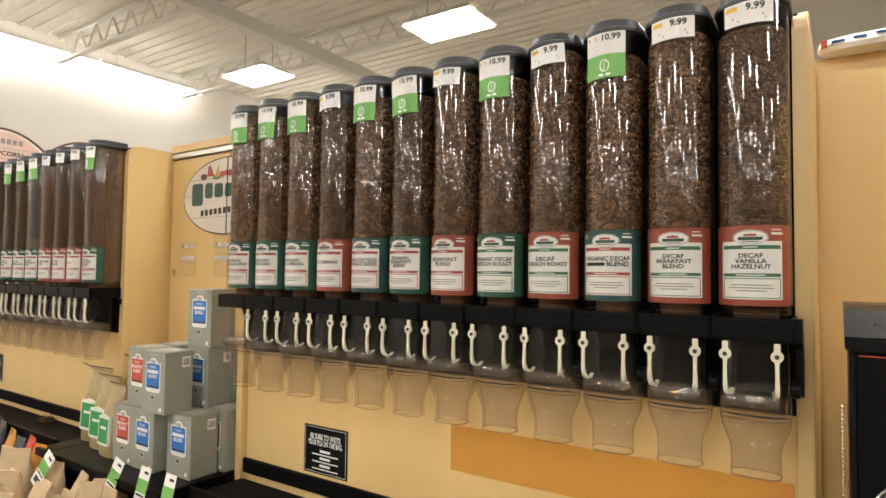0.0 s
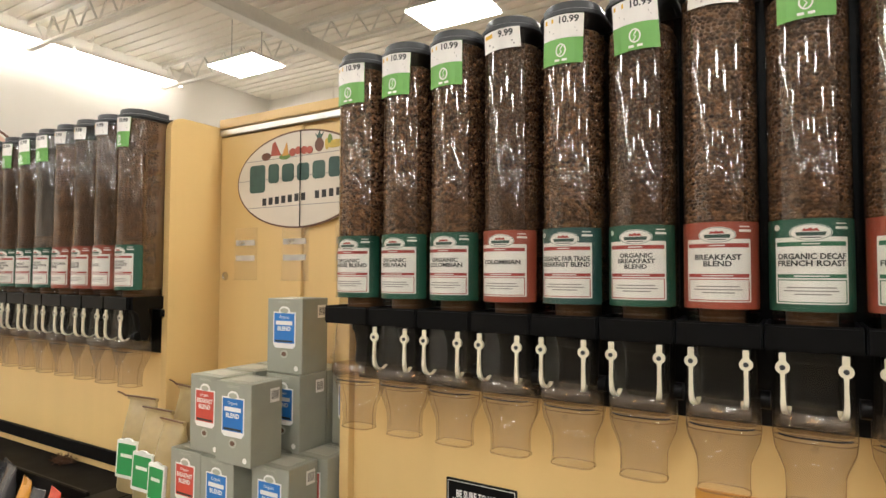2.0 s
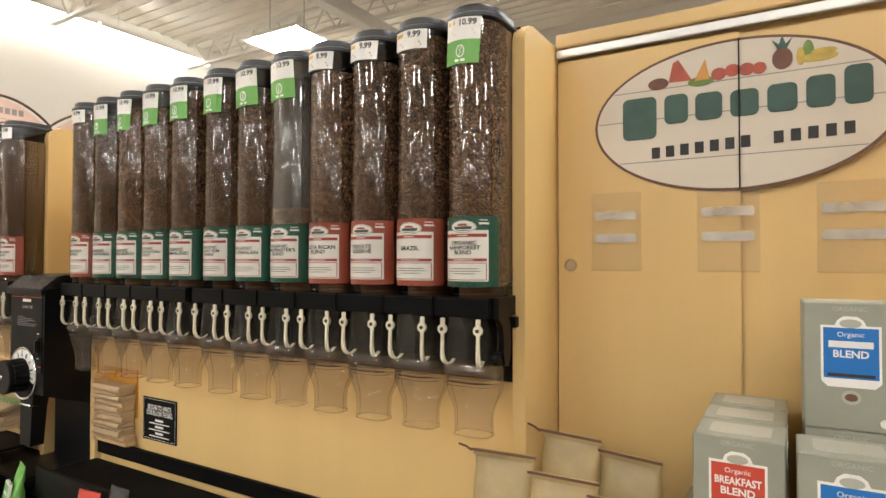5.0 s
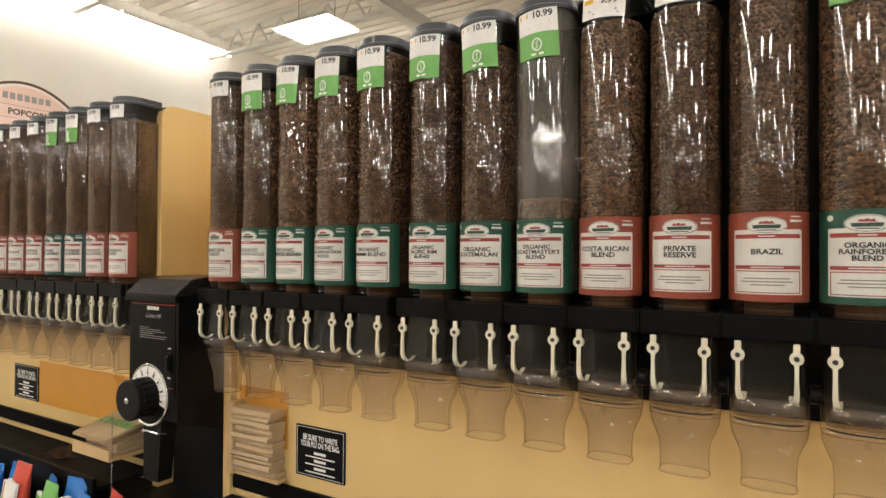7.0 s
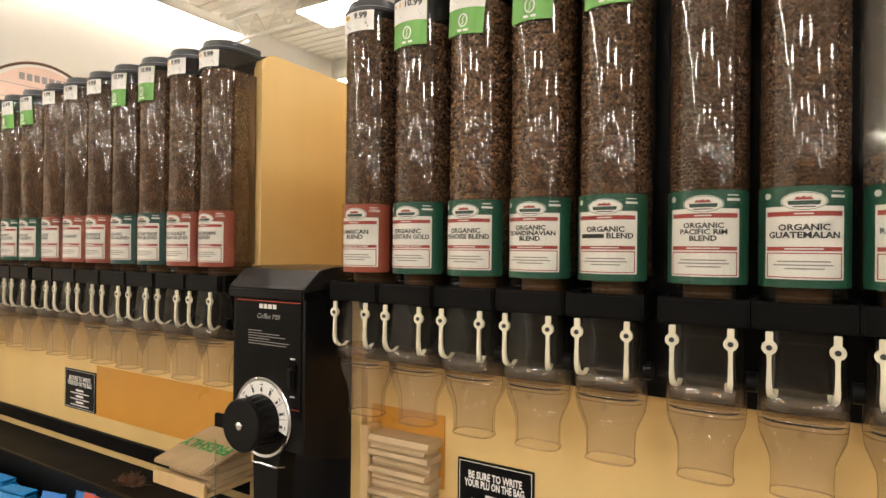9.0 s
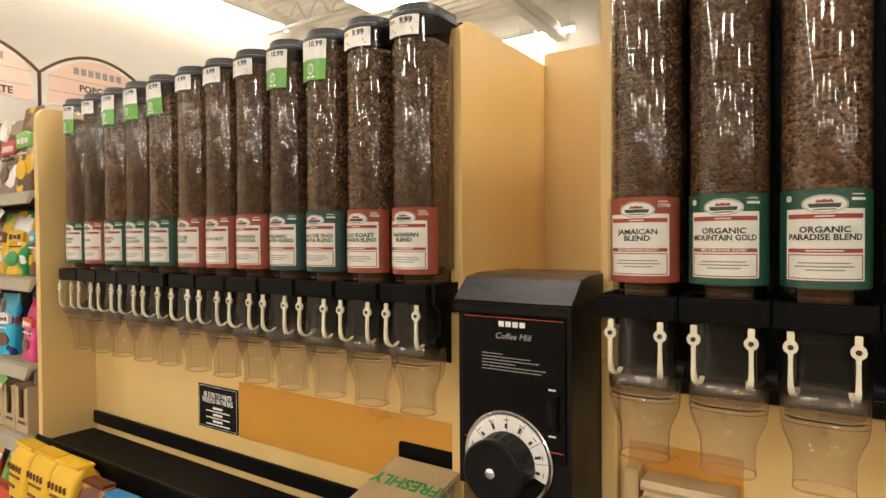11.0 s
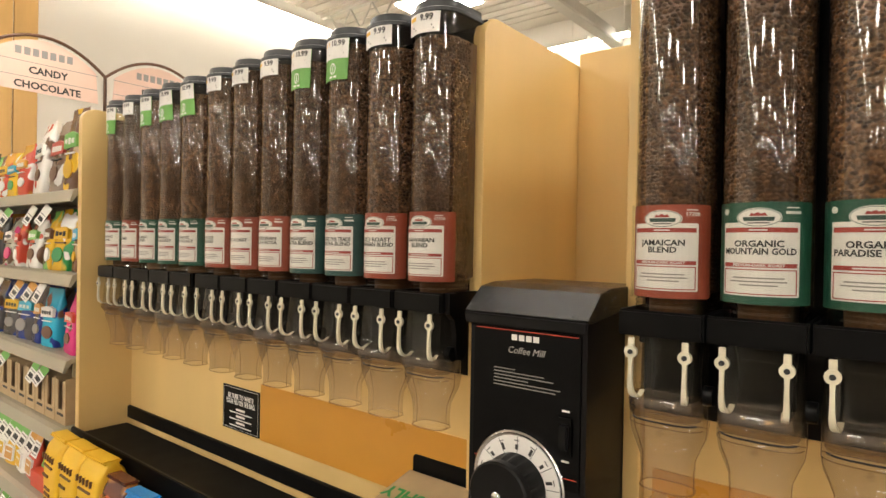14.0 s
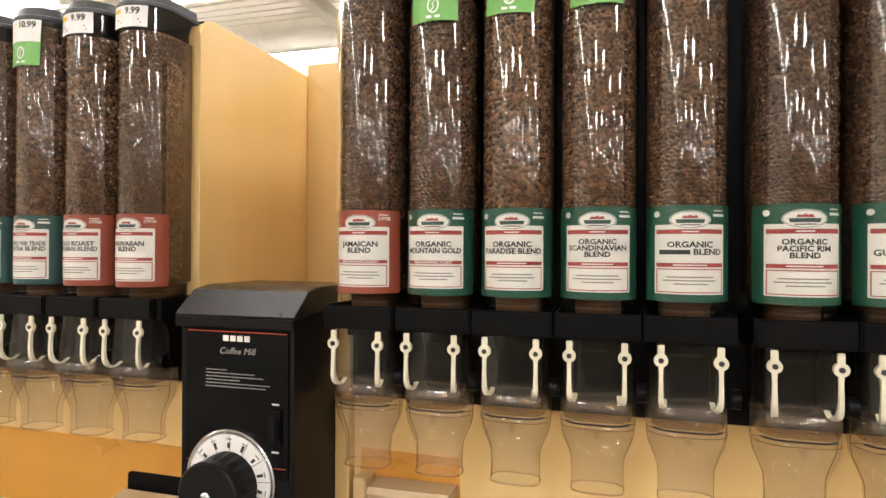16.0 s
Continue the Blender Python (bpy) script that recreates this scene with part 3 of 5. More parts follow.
def coffee_bin(x, colour, stripe, lines, tag, tilt, fill, group, end=0, handles=True):
    kind = {"g": "green", "t": "dark green", "r": "red"}[colour]
    b = thing("coffee_bin", (x, 0, ZB), "clear tall bin of roasted coffee beans with a %s label" % kind, "coffee bin", group)
    part("tube", lambda: rings([d_loop(TUBE_R, TUBE_Y, 0.115, z, 32) for z in (1.446, 1.7, 1.9, 2.088)], None, False, False), "shell" if fill > 1.9 else "shell_hazy", b, "clear plastic tube" if fill > 1.9 else "hazy clear plastic tube, almost empty", 40, 1, MV)
    part("bean_fill", lambda: bean_heap(fill, int(fill * 1000)), "beans", b, "roasted coffee beans", 180, fill, MV)
    part("lid", lid_bm, "lid", b, "dark grey plastic lid", 35, 1, MV)
    part("neck", neck_bm, "shell", b, "clear ribbed neck", 50, 1, MV)
    part("collar", band_bm, "black", b, "black plastic collar", 30, 1, MV)
    part("hopper", hopper_bm, "clear", b, "clear dispensing hopper", 40, 1, MV)
    # added black body, stands in for the hopper's shaded inside
    part("drum", lambda: rings([super_loop(w, a, c, z) for w, a, c, z in ((0.05, 0.03, 0.088, 1.376), (0.046, 0.05, 0.088, 1.34), (0.044, 0.055, 0.088, 1.3), (0.046, 0.05, 0.088, 1.262), (0.04, 0.06, 0.088, 1.25))]), "black", b, "black body added for the dark inside of the hopper", 40, 1, MV)
    part("gate", lambda: rings([super_loop(0.0615 - 0.0004 * k, -0.002 - 0.036 * math.cos(radians(-34 + 20 * k)), 0.05, 1.252 - 0.026 * math.sin(radians(-34 + 20 * k)), 28, 3.6) for k in range(6)], None, False, False), "gate", b, "clear rounded gate", 60, 1, MV)
    part("gate_edge", lambda: wire([(p, q, z) for p, q, z in sorted(super_loop(0.06, -0.02, 0.08, 1.222), key=lambda v: v[0]) if q < 0.01], 0.0018, 6), "black", b, "dark gate edge", 50, 1, MV)
    part("gate_rim", lambda: wire([(-0.058, 0.0, 1.258), (-0.054, -0.022, 1.25), (-0.035, -0.034, 1.245), (0, -0.038, 1.243), (0.035, -0.034, 1.245), (0.054, -0.022, 1.25), (0.058, 0.0, 1.258)], 0.0018, 8), "clear", b, "clear gate rim", 50, 1, MV)
    part("hopper_window", lambda: rings([[(p, -0.0335 - 0.05 * (1.34 - q), q) for p, q in rounded(w, h, 0.012, 0, 1.312)] for w, h in ((0.086, 0.092), (0.08, 0.086))], None, False, False), "clear", b, "moulded frame in the hopper", 50, 1, MV)
    part("spout", spout_bm, "chute", b, "clear spout, scuffed", 40, 1, MV)
    # added wires that draw the darker look of the spout's silhouette
    for s in (-1, 1):
        part("seam", lambda: wire([(s * w, (a + c) / 2, z) for w, a, c, z in ((0.0665, -0.026, 0.085, 1.262), (0.067, -0.022, 0.085, 1.215), (0.064, -0.016, 0.08, 1.192), (0.054, -0.01, 0.07, 1.168), (0.0475, -0.006, 0.062, 1.15), (0.046, -0.004, 0.058, 1.12), (0.047, -0.004, 0.058, 1.092))], 0.001, 5), "seam", b, "", 50, s, MV)
    part("spout_rim", lambda: rings([super_loop(0.047 + q, -0.004 - q, 0.058 + q, z) for q, z in ((0, 1.092), (0.0014, 1.0915), (0.0014, 1.0945), (0, 1.095))], None, False, False), "seam", b, "", 50, 1, MV)
    part("shoulder_line", lambda: wire([(p, q, z) for p, q, z in super_loop(0.066, -0.023, 0.085, 1.214) if q < 0.05], 0.0009, 4), "seam", b, "", 50, 1, MV)
    part("rivet", lambda: disc(0.006, -0.0245, -0.018, 0, 1.205, 10), "holder", b, "", 0, 1, MV)
    part("axle", lambda: wire([(-0.078, 0.0, 1.28), (-0.066, 0.0, 1.28), (0.066, 0.0, 1.28), (0.078, 0.0, 1.28)], 0.007, 8), "holder", b, "", 40, 1, MV)
    part("pivot", lambda: wire([(0.068, 0.002, 1.28), (0.084, 0.002, 1.28)], 0.017, 14), "black", b, "black round pivot", 40, 1, MV)
    if handles:
        for s in (-1, 1):
            h = part("handle", lambda: handle_bm(-s), "ivory", b, "ivory plastic pull handle", 40, s, MV)
            h.location = (s * 0.047 * U, 0, 0)
            part("screw", lambda: disc(0.0045, -0.049, -0.043, 0, 1.348, 10), "lid", h, "", 0, 1, MV)
    if end:
        # curved black end bracket
        pts = [(-0.024, 1.423), (0.004, 1.423), (0.03, 1.39), (0.045, 1.34), (0.045, 1.285), (0.03, 1.262), (0.012, 1.266), (0.004, 1.29), (0.004, 1.33), (-0.004, 1.36), (-0.024, 1.376)]
        e = part("bracket", lambda: rings([[(q, y, z) for y, z in pts] for q in (0.076, 0.09)]), "black", b, "black curved end bracket", 30, "end", MV)
        if end < 0:
            e.scale = (-1, 1, 1)
    # label in its clear holder
    part("label_holder", curl(lambda: plate(rounded(0.196, 0.174, 0.006, 0, 1.533), -0.0042, -0.0024), 1.0), "holder", b, "clear plastic label holder", 0, 1, MV)
    card = part("label_card", curl(lambda: plate(rounded(0.188, 0.169, 0.005, 0, 1.533), 0.0, 0.0012), 1.0), {"g": "label_green", "t": "label_teal", "r": "label_red"}[colour], b, "%s printed label card" % kind, 0, 1, MV)
    part("label_panel", curl(lambda: plate(rounded(0.111, 0.122, 0.002, 0, 1.523), -0.0006, 0.001)), "paper", card, "", 0, 1, MV)
    sc = {"r": "stripe_red", "g": "stripe_green"}[stripe]
    part("label_badge", curl(lambda: plate(ellipse(0.06, 0.032, 0, 1.592, 28), -0.0009, 0.001)), "paper", card, "oval printed badge", 0, 1, MV)
    part("badge_ring", curl(lambda: rings([[(p, -0.0011, q) for p, q in ellipse(w, h, 0, 1.592, 28)] for w, h in ((0.0575, 0.0295), (0.0555, 0.0275))], None, False, False)), "label_green", card, "", 0, 1, MV)
    part("badge_art", curl(lambda: plate([(-0.019, 1.586), (0.019, 1.586), (0.021, 1.593), (-0.021, 1.593)], -0.0012, -0.0002)), "logo_green", card, "", 0, 1, MV)
    part("badge_fruit", curl(lambda: plate([(-0.012, 1.5945), (0.012, 1.5945), (0.008, 1.6), (0.003, 1.598), (0, 1.601), (-0.005, 1.598), (-0.009, 1.6)], -0.0012, -0.0002)), "stripe_red", card, "", 0, 1, MV)
    part("badge_art", curl(lambda: bars([(-0.014, 0.014, 1.583, 0.0018)], -0.0012, -0.0002)), "ink", card, "", 0, 2, MV)
    part("stripe", curl(lambda: box(-0.0515, 0.0515, -0.0011, 0.0, 1.5675, 1.5755)), sc, card, "", 0, 1, MV)
    part("stripe", curl(lambda: box(-0.0515, 0.0515, -0.0011, 0.0, 1.5095, 1.5165)), sc, card, "", 0, 2, MV)
    part("text_frame", curl(lambda: rings([[(p, -0.0011, q) for p, q in rounded(w, h, 0.001, 0, 1.4855)] for w, h in ((0.103, 0.042), (0.0995, 0.0385))], None, False, False)), sc, card, "", 0, 1, MV)
    part("fine_print", curl(lambda: bars([(-0.035, 0.034, 1.492, 0.0022), (-0.04, 0.038, 1.486, 0.0022), (-0.024, 0.026, 1.48, 0.0022)], -0.0011, 0.0)), "grey_ink", card, "", 0, 1, MV)
    part("fine_print", curl(lambda: bars([(0.036, 0.054, 1.608, 0.002)], -0.0004, 0.001)), "paper", card, "", 0, 2, MV)
    plu = {"JAMAICAN": "17708", "HAWAIIAN": "17710", "GOLD ROAST": "17756"}.get(lines[0])
    if plu:
        part("code", curl(lambda: letters(plu, 0.0095, 0.046, 1.6, -0.0006)), "paper", card, "", 0, None, MV)
    else:
        part("code", curl(lambda: bars([(0.035, 0.057, 1.6, 0.0045)], -0.0004, 0.001)), "paper", card, "", 0, 1, MV)
    if lines[0] == "JAMAICAN" or lines[-1] == "MOUNTAIN GOLD":
        part("roast_line", curl(lambda: letters("MEDIUM-DARK ROAST", 0.0068, 0, 1.513, -0.0013, 0.07)), "paper", card, "", 0, None, MV)
    else:
        part("roast_line", curl(lambda: bars([(-0.024, 0.024, 1.513, 0.0022)], -0.0014, -0.0008)), "paper", card, "", 0, 1, MV)
    part("roast_line", curl(lambda: bars([(-0.012, 0.012, 1.5715, 0.0022)], -0.0014, -0.0008)), "paper", card, "", 0, 2, MV)
    if colour != "r":
        part("seal", curl(lambda: disc(0.0055, -0.0005, 0.001, -0.052, 1.603, 14)), "paper", card, "", 0, 1, MV)
    size = 0.0145 if len(lines) < 3 else 0.013
    for k, ln in enumerate(lines):
        z = 1.542 + (len(lines) - 1) * size * 0.44 - k * size * 0.88
        if ln.startswith("#"):
            part("title_bar", curl(lambda: bars([(-0.046, 0.0, z, size * 0.55)], -0.0012, 0.0)), "ink", card, "", 0, None, MV)
            part("title", curl(lambda: letters(ln[1:], size, 0.026, z, -0.0012, 0.046)), "ink", card, "", 0, None, MV)
        else:
            part("title", curl(lambda: letters(ln, size, 0, z, -0.0012, 0.1)), "ink", card, "", 0, None, MV)
    # price tag
    if tag:
        z1 = 2.082
        z0 = 1.973 if tag == "g" else 2.034
        bow = 0.11
        cx, cz = 0.002, 2.08
        yt = TUBE_Y - TUBE_R - 0.004
        pt = part("price_tag", lambda: tag_bend(tag_sheet(-0.046, 0.046, z0, z1, yt), cx, cz, tilt, bow), "tag_green" if tag == "g" else "paper", b,
                  "green and white price tag" if tag == "g" else "white price tag", 0, (tag, tilt), MV)
        if tag == "g":
            part("tag_paper", lambda: tag_bend(tag_sheet(-0.046, 0.046, 2.029, z1 - 0.0005, yt - 0.0008, th=0.0005), cx, cz, tilt, bow), "paper", pt, "", 0, tilt, MV)
            part("bean_sign", lambda: tag_bend(rings([[(p, yt - 0.0012, q) for p, q in ellipse(w, h, 0, 2.002, 24)] for w, h in ((0.024, 0.03), (0.018, 0.024))], None, False, False), cx, cz, tilt, bow), "paper", pt, "", 0, tilt, MV)
            part("bean_sign", lambda: tag_bend(wire([(0.004, yt - 0.001, 2.012), (-0.002, yt - 0.001, 2.004), (0.002, yt - 0.001, 1.999), (-0.004, yt - 0.001, 1.992)], 0.0012, 4), cx, cz, tilt, bow), "paper", pt, "", 0, ("s", tilt), MV)
            part("tag_print", lambda: tag_bend(bars([(-0.014, 0.014, 1.981, 0.005)], yt - 0.001, yt), cx, cz, tilt, bow), "paper", pt, "", 0, tilt, MV)
        part("price", lambda: tag_bend(letters("10.99" if tag == "g" else "9.99", 0.021, 0.014, 2.069, yt - 0.0012), cx, cz, tilt, bow), "ink", pt, "", 0, (tag, tilt), MV)
        part("tag_mark", lambda: tag_bend(bars([(-0.042, -0.02, 2.071, 0.009)], yt - 0.001, yt), cx, cz, tilt, bow), "yellow", pt, "", 0, tilt, MV)
        part("tag_print", lambda: tag_bend(bars([(-0.03, 0.03, 2.050, 0.003), (-0.02, 0.034, 2.043, 0.003)], yt - 0.001, yt), cx, cz, tilt, bow), "grey_ink", pt, "", 0, ("t", tilt), MV)
    return b


BAY_A = (("g", "r", "ORGANIC|SUNRISE BLEND", "g"), ("g", "r", "ORGANIC|PERUVIAN", "g"), ("g", "r", "ORGANIC|COLOMBIAN", "g"), ("r", "r", "COLOMBIAN", "w"),
         ("t", "r", "ORGANIC FAIR TRADE|BREAKFAST BLEND", "g"), ("g", "r", "ORGANIC|BREAKFAST|BLEND", "g"), ("r", "r", "BREAKFAST|BLEND", "w"),
         ("g", "g", "ORGANIC DECAF|FRENCH ROAST", "g"), ("r", "g", "DECAF|FRENCH ROAST", "w"), ("t", "r", "ORGANIC DECAF|#BLEND", "g"),
         ("r", "g", "DECAF|BREAKFAST|BLEND", "w"), ("r", "g", "DECAF|VANILLA|HAZELNUT", "w"))
BAY_B = (("r", "r", "JAMAICAN|BLEND", "w"), ("g", "r", "ORGANIC|MOUNTAIN GOLD", "g"), ("g", "r", "ORGANIC|PARADISE BLEND", "g"), ("g", "r", "ORGANIC|SCANDINAVIAN|BLEND", "g"),
         ("g", "r", "ORGANIC|#BLEND", "g"), ("g", "r", "ORGANIC|PACIFIC RIM|BLEND", "g"), ("g", "r", "ORGANIC|GUATEMALAN", "g"), ("g", "r", "ORGANIC|ROASTMASTER'S|BLEND", "g"),
         ("r", "r", "COSTA RICAN|BLEND", "w"), ("r", "r", "PRIVATE|RESERVE", "w"), ("r", "r", "BRAZIL", "w"), ("g", "r", "ORGANIC|RAINFOREST|BLEND", "g"))
BAY_C = (("g", "r", "ORGANIC|BLEND", "g"), ("r", "r", "BLEND", "w"), ("g", "r", "ORGANIC|BLEND", "g"), ("g", "r", "ORGANIC|DARK ROAST", "g"), ("g", "r", "ORGANIC|DARK ROAST", "g"),
         ("r", "r", "HOUSE|BLEND", "w"), ("r", "r", "DARK ROAST", "w"), ("r", "r", "HONDURAN|SANTA ROSA", "w"), ("t", "r", "ORGANIC|SUMATRA BLEND", "g"),
         ("t", "r", "ORGANIC FAIR TRADE|SUMATRA BLEND", "g"), ("r", "r", "GOLD ROAST|HAWAIIAN BLEND", "w"), ("r", "r", "HAWAIIAN|BLEND", "w"))
X_A = [0.056 + 0.1518 * k for k in range(12)]
X_B = [-2.719 + 0.153 * k for k in range(5)] + [-1.934 + 0.151 * k for k in range(7)]
X_C = [-5.007 + 0.154 * k for k in range(5)] + [-4.217 + 0.155 * k for k in range(7)]
rnd = random.Random(4)
for bay, xs, group in ((BAY_A, X_A, "coffee bins of the first bay"), (BAY_B, X_B, "coffee bins of the middle bay"), (BAY_C, X_C, "coffee bins of the far bay")):
    x0, x1 = xs[0] - 0.08, xs[-1] + 0.083
    structure("rack_back", box(x0, x1, 0.118, 0.1285, 1.205, 2.095, 0.002), "black", "black metal back plate that carries the bins", "rack")
    structure("rack_rail", box(x0, x1, 0.088, 0.1175, 1.345, 1.372, 0.002), "black", "black metal rail under the bins", "rack")
    for i, (x, (c, s, text, tag)) in enumerate(zip(xs, bay)):
        fill = (2.05, 2.07, 2.03, 2.078)[rnd.randrange(4)]
        tl = (-3, 0, 0, 2, 4)[rnd.randrange(5)]
        if bay is BAY_B and i == 7:
            fill = 1.66
        coffee_bin(x, c, s, text.split("|"), tag, tl, fill, group, 1 if i == 11 else 0, not (bay is BAY_A and i == 0))

# ---- niche cabinet with sliding doors and the oval sign ----
cab = thing("sliding_cabinet", (-0.5, 0.33, 0.6), "maple cabinet with two sliding doors", "cabinet")
CM = (0.5, -0.33, -0.6)
part("body", box(-0.926, -0.084, 0.36, 0.62, 0.62, 2.1, 0.003), "maple", cab, "", 0, None, CM)
part("top_rail", box(-0.926, -0.084, 0.318, 0.36, 2.098, 2.135, 0.003), "maple", cab, "", 0, None, CM)
d1 = part("door", box(-0.924, -0.47, 0.33, 0.343, 0.63, 2.06, 0.002), "maple", cab, "sliding maple door", 0, None, CM)
d2 = part("door", box(-0.485, -0.086, 0.345, 0.357, 0.63, 2.06, 0.002), "maple", cab, "sliding maple door", 0, None, CM)
part("track", box(-0.926, -0.084, 0.322, 0.344, 2.07, 2.092, 0.002), "alu", cab, "brushed aluminium door track", 0, None, CM)
for d, x, y in ((d1, -0.888, 0.33), (d2, -0.123, 0.345)):
    part("finger_pull", rings([[(p, yy, q) for p, q in ellipse(w, w, x, 1.497, 24)] for w, yy in ((0.036, y - 0.0005), (0.036, y - 0.003), (0.03, y - 0.003), (0.026, y - 0.0007))], None, False, True), "steel", d, "round steel finger pull", 30, None, CM)

sign = thing("oval_sign", (-0.48, 0.33, 1.86), "oval wooden shop sign with fruit and green lettering shapes", "sign")
SM = (0.48, -0.33, -1.86)
SY = 0.327
edge = part("sign_edge", plate(ellipse(0.662, 0.366, -0.487, 1.86, 72), SY - 0.001, SY + 0.002), "brown", sign, "", 0, None, SM)
part("sign_board", plate(ellipse(0.648, 0.352, -0.487, 1.86, 72), SY - 0.0025, SY), "logo_board", sign, "whitewashed plank board", 0, None, SM)


def seams():
    bm = bmesh.new()
    for z in (1.945, 1.87, 1.762):
        h = 0.32 * math.sqrt(max(0.05, 1 - ((z - 1.86) / 0.177) ** 2))
        bx(bm, -0.487 - h, -0.487 + h, SY - 0.0032, SY - 0.002, z - 0.0012, z + 0.0012)
    return bm


part("sign_seam", seams(), "grey_ink", sign, "", 0, None, SM)


def word_shapes():
    """Heavy slabs that rise to both ends, in place of the shop's name."""
    x = -0.752
    for k, (w, up, down) in enumerate(((0.1, 0.055, 0.07), (0.066, 0.05, 0.035), (0.072, 0.044, 0.034), (0.072, 0.04, 0.034), (0.072, 0.042, 0.034), (0.066, 0.05, 0.034), (0.062, 0.064, 0.036))):
        z = 1.882
        part("sign_block", plate(rounded(w * 0.84, (up + down) * 0.86, 0.014, x + w / 2, z + (up - down) / 2), SY - 0.0045, SY - 0.002), "logo_green", sign, "dark green slab shape", 0, None, SM)
        x += w + 0.006


word_shapes()
for k in range(13):
    if k != 7:
        x = -0.672 + 0.034 * k
        z = 1.783 + 0.0016 * k
        part("small_block", bars([(x, x + 0.02, z, 0.028)], SY - 0.004, SY - 0.002), "ink", sign, "", 0, None, SM)
M["fruit_red"] = mat("fruit_red", (0.36, 0.07, 0.035, 1), 0.5, var=0.2, scale=60)
M["fruit_gold"] = mat("fruit_gold", (0.5, 0.36, 0.06, 1), 0.5, var=0.2, scale=60)
M["fruit_leaf"] = mat("fruit_leaf", (0.14, 0.22, 0.04, 1), 0.5, var=0.2, scale=60)
M["fruit_dark"] = mat("fruit_dark", (0.13, 0.05, 0.025, 1), 0.5, var=0.2, scale=60)
part("melon_slice", plate([(-0.63, 1.958), (-0.575, 1.956), (-0.607, 2.012), (-0.62, 2.005)], SY - 0.004, SY - 0.002), "fruit_red", sign, "", 0, None, SM)
part("melon_slice", plate([(-0.57, 1.953), (-0.535, 1.953), (-0.545, 2.003)], SY - 0.0042, SY - 0.002), "orange", sign, "", 0, None, SM)
part("pineapple_top", plate([(-0.39, 1.998), (-0.372, 1.998), (-0.36, 2.022), (-0.374, 2.01), (-0.381, 2.03), (-0.388, 2.01), (-0.402, 2.022)], SY - 0.0044, SY - 0.002), "logo_green", sign, "", 0, None, SM)
FRUIT = (("fruit_dark", -0.655, 1.958, 0.05, 0.03), ("fruit_leaf", -0.555, 1.95, 0.06, 0.024), ("fruit_red", -0.515, 1.962, 0.034, 0.03), ("fruit_red", -0.485, 1.966, 0.034, 0.03), ("fruit_red", -0.455, 1.964, 0.034, 0.03),
         ("fruit_red", -0.428, 1.962, 0.03, 0.028), ("fruit_dark", -0.381, 1.976, 0.042, 0.05), ("fruit_leaf", -0.33, 1.985, 0.022, 0.05), ("fruit_gold", -0.31, 1.968, 0.075, 0.02), ("fruit_gold", -0.3, 1.98, 0.05, 0.014), ("fruit_gold", -0.345, 1.975, 0.016, 0.04))
for k, (m, x, z, w, h) in enumerate(FRUIT):
    part("fruit", plate(ellipse(w, h, x, z, 18), SY - 0.0036 - 0.0002 * k, SY - 0.002), m, sign, "", 0, None, SM)
# black strip laid over the sign for the shaded gap between the doors
part("door_gap", box(-0.4725, -0.4695, SY - 0.008, SY - 0.0055, 1.682, 2.04), "black", sign, "black strip drawn for the dark gap where the doors meet", 0, None, SM)

for x0, x1, y in ((-0.829, -0.7, 0.329), (-0.566, -0.43, 0.329), (-0.317, -0.172, 0.344)):
    cx = (x0 + x1) / 2
    p = thing("sign_pocket", (cx, y, 1.48), "empty clear plastic leaflet pocket taped to a door", "pocket", "leaflet pockets")
    PM = (-cx, -y, -1.48)
    part("pocket", plate(rounded(x1 - x0, 0.205, 0.004, cx, 1.585), y - 0.004, y - 0.0015), "pouch", p, "", 0, None, PM)
    part("pocket_lip", box(x0, x1, y - 0.012, y - 0.004, 1.482, 1.486), "pouch", p, "", 0, None, PM)
    for z in (1.628, 1.568):
        part("tape", box(x0 + 0.01, x1 - 0.012, y - 0.0062, y - 0.0042, z - 0.011, z + 0.011), "tape", p, "strip of milky tape", 0, None, PM)

# ---- small notices on the back boards ----
def notice(x0, x1, z0, z1, y=0.1298):
    cx, cz = (x0 + x1) / 2, (z0 + z1) / 2
    w, h = x1 - x0, z1 - z0
    t = thing("notice", (cx, y, z0), "small black notice with white lettering on the board", "notice", "black notices")
    nm = (-cx, -y, -z0)
    card = part("card", plate(rounded(w, h, 0.002, cx, cz), y - 0.004, y), "black", t, "", 0, None, nm)
    part("border", rings([[(p, y - 0.0046, q) for p, q in rounded(w - a, h - a, 0.001, cx, cz)] for a in (0.010, 0.013)], None, False, False), "paper", card, "", 0, None, nm)
    part("heading", letters("BE SURE TO WRITE", h * 0.155, cx, cz + h * 0.27, y - 0.0046, w * 0.7), "paper", card, "", 0, None, nm)
    part("heading", letters("YOUR PLU ON THE BAG.", h * 0.155, cx, cz + h * 0.14, y - 0.0046, w * 0.8), "paper", card, "", 0, None, nm)
    rows = []
    for k, dz in enumerate((-0.02, -0.17, -0.32)):
        rows += [(cx - w * 0.12, cx + w * 0.12, cz + h * dz, h * 0.05), (cx - w * 0.3, cx + w * 0.3, cz + h * (dz - 0.075), h * 0.025)]
    part("small_print", bars(rows, y - 0.0046, y - 0.004), "paper", card, "", 0, None, nm)


notice(0.277, 0.483, 0.80, 0.966)
notice(-2.51, -2.308, 0.832, 0.992)
notice(-4.37, -4.143, 0.848, 1.007)

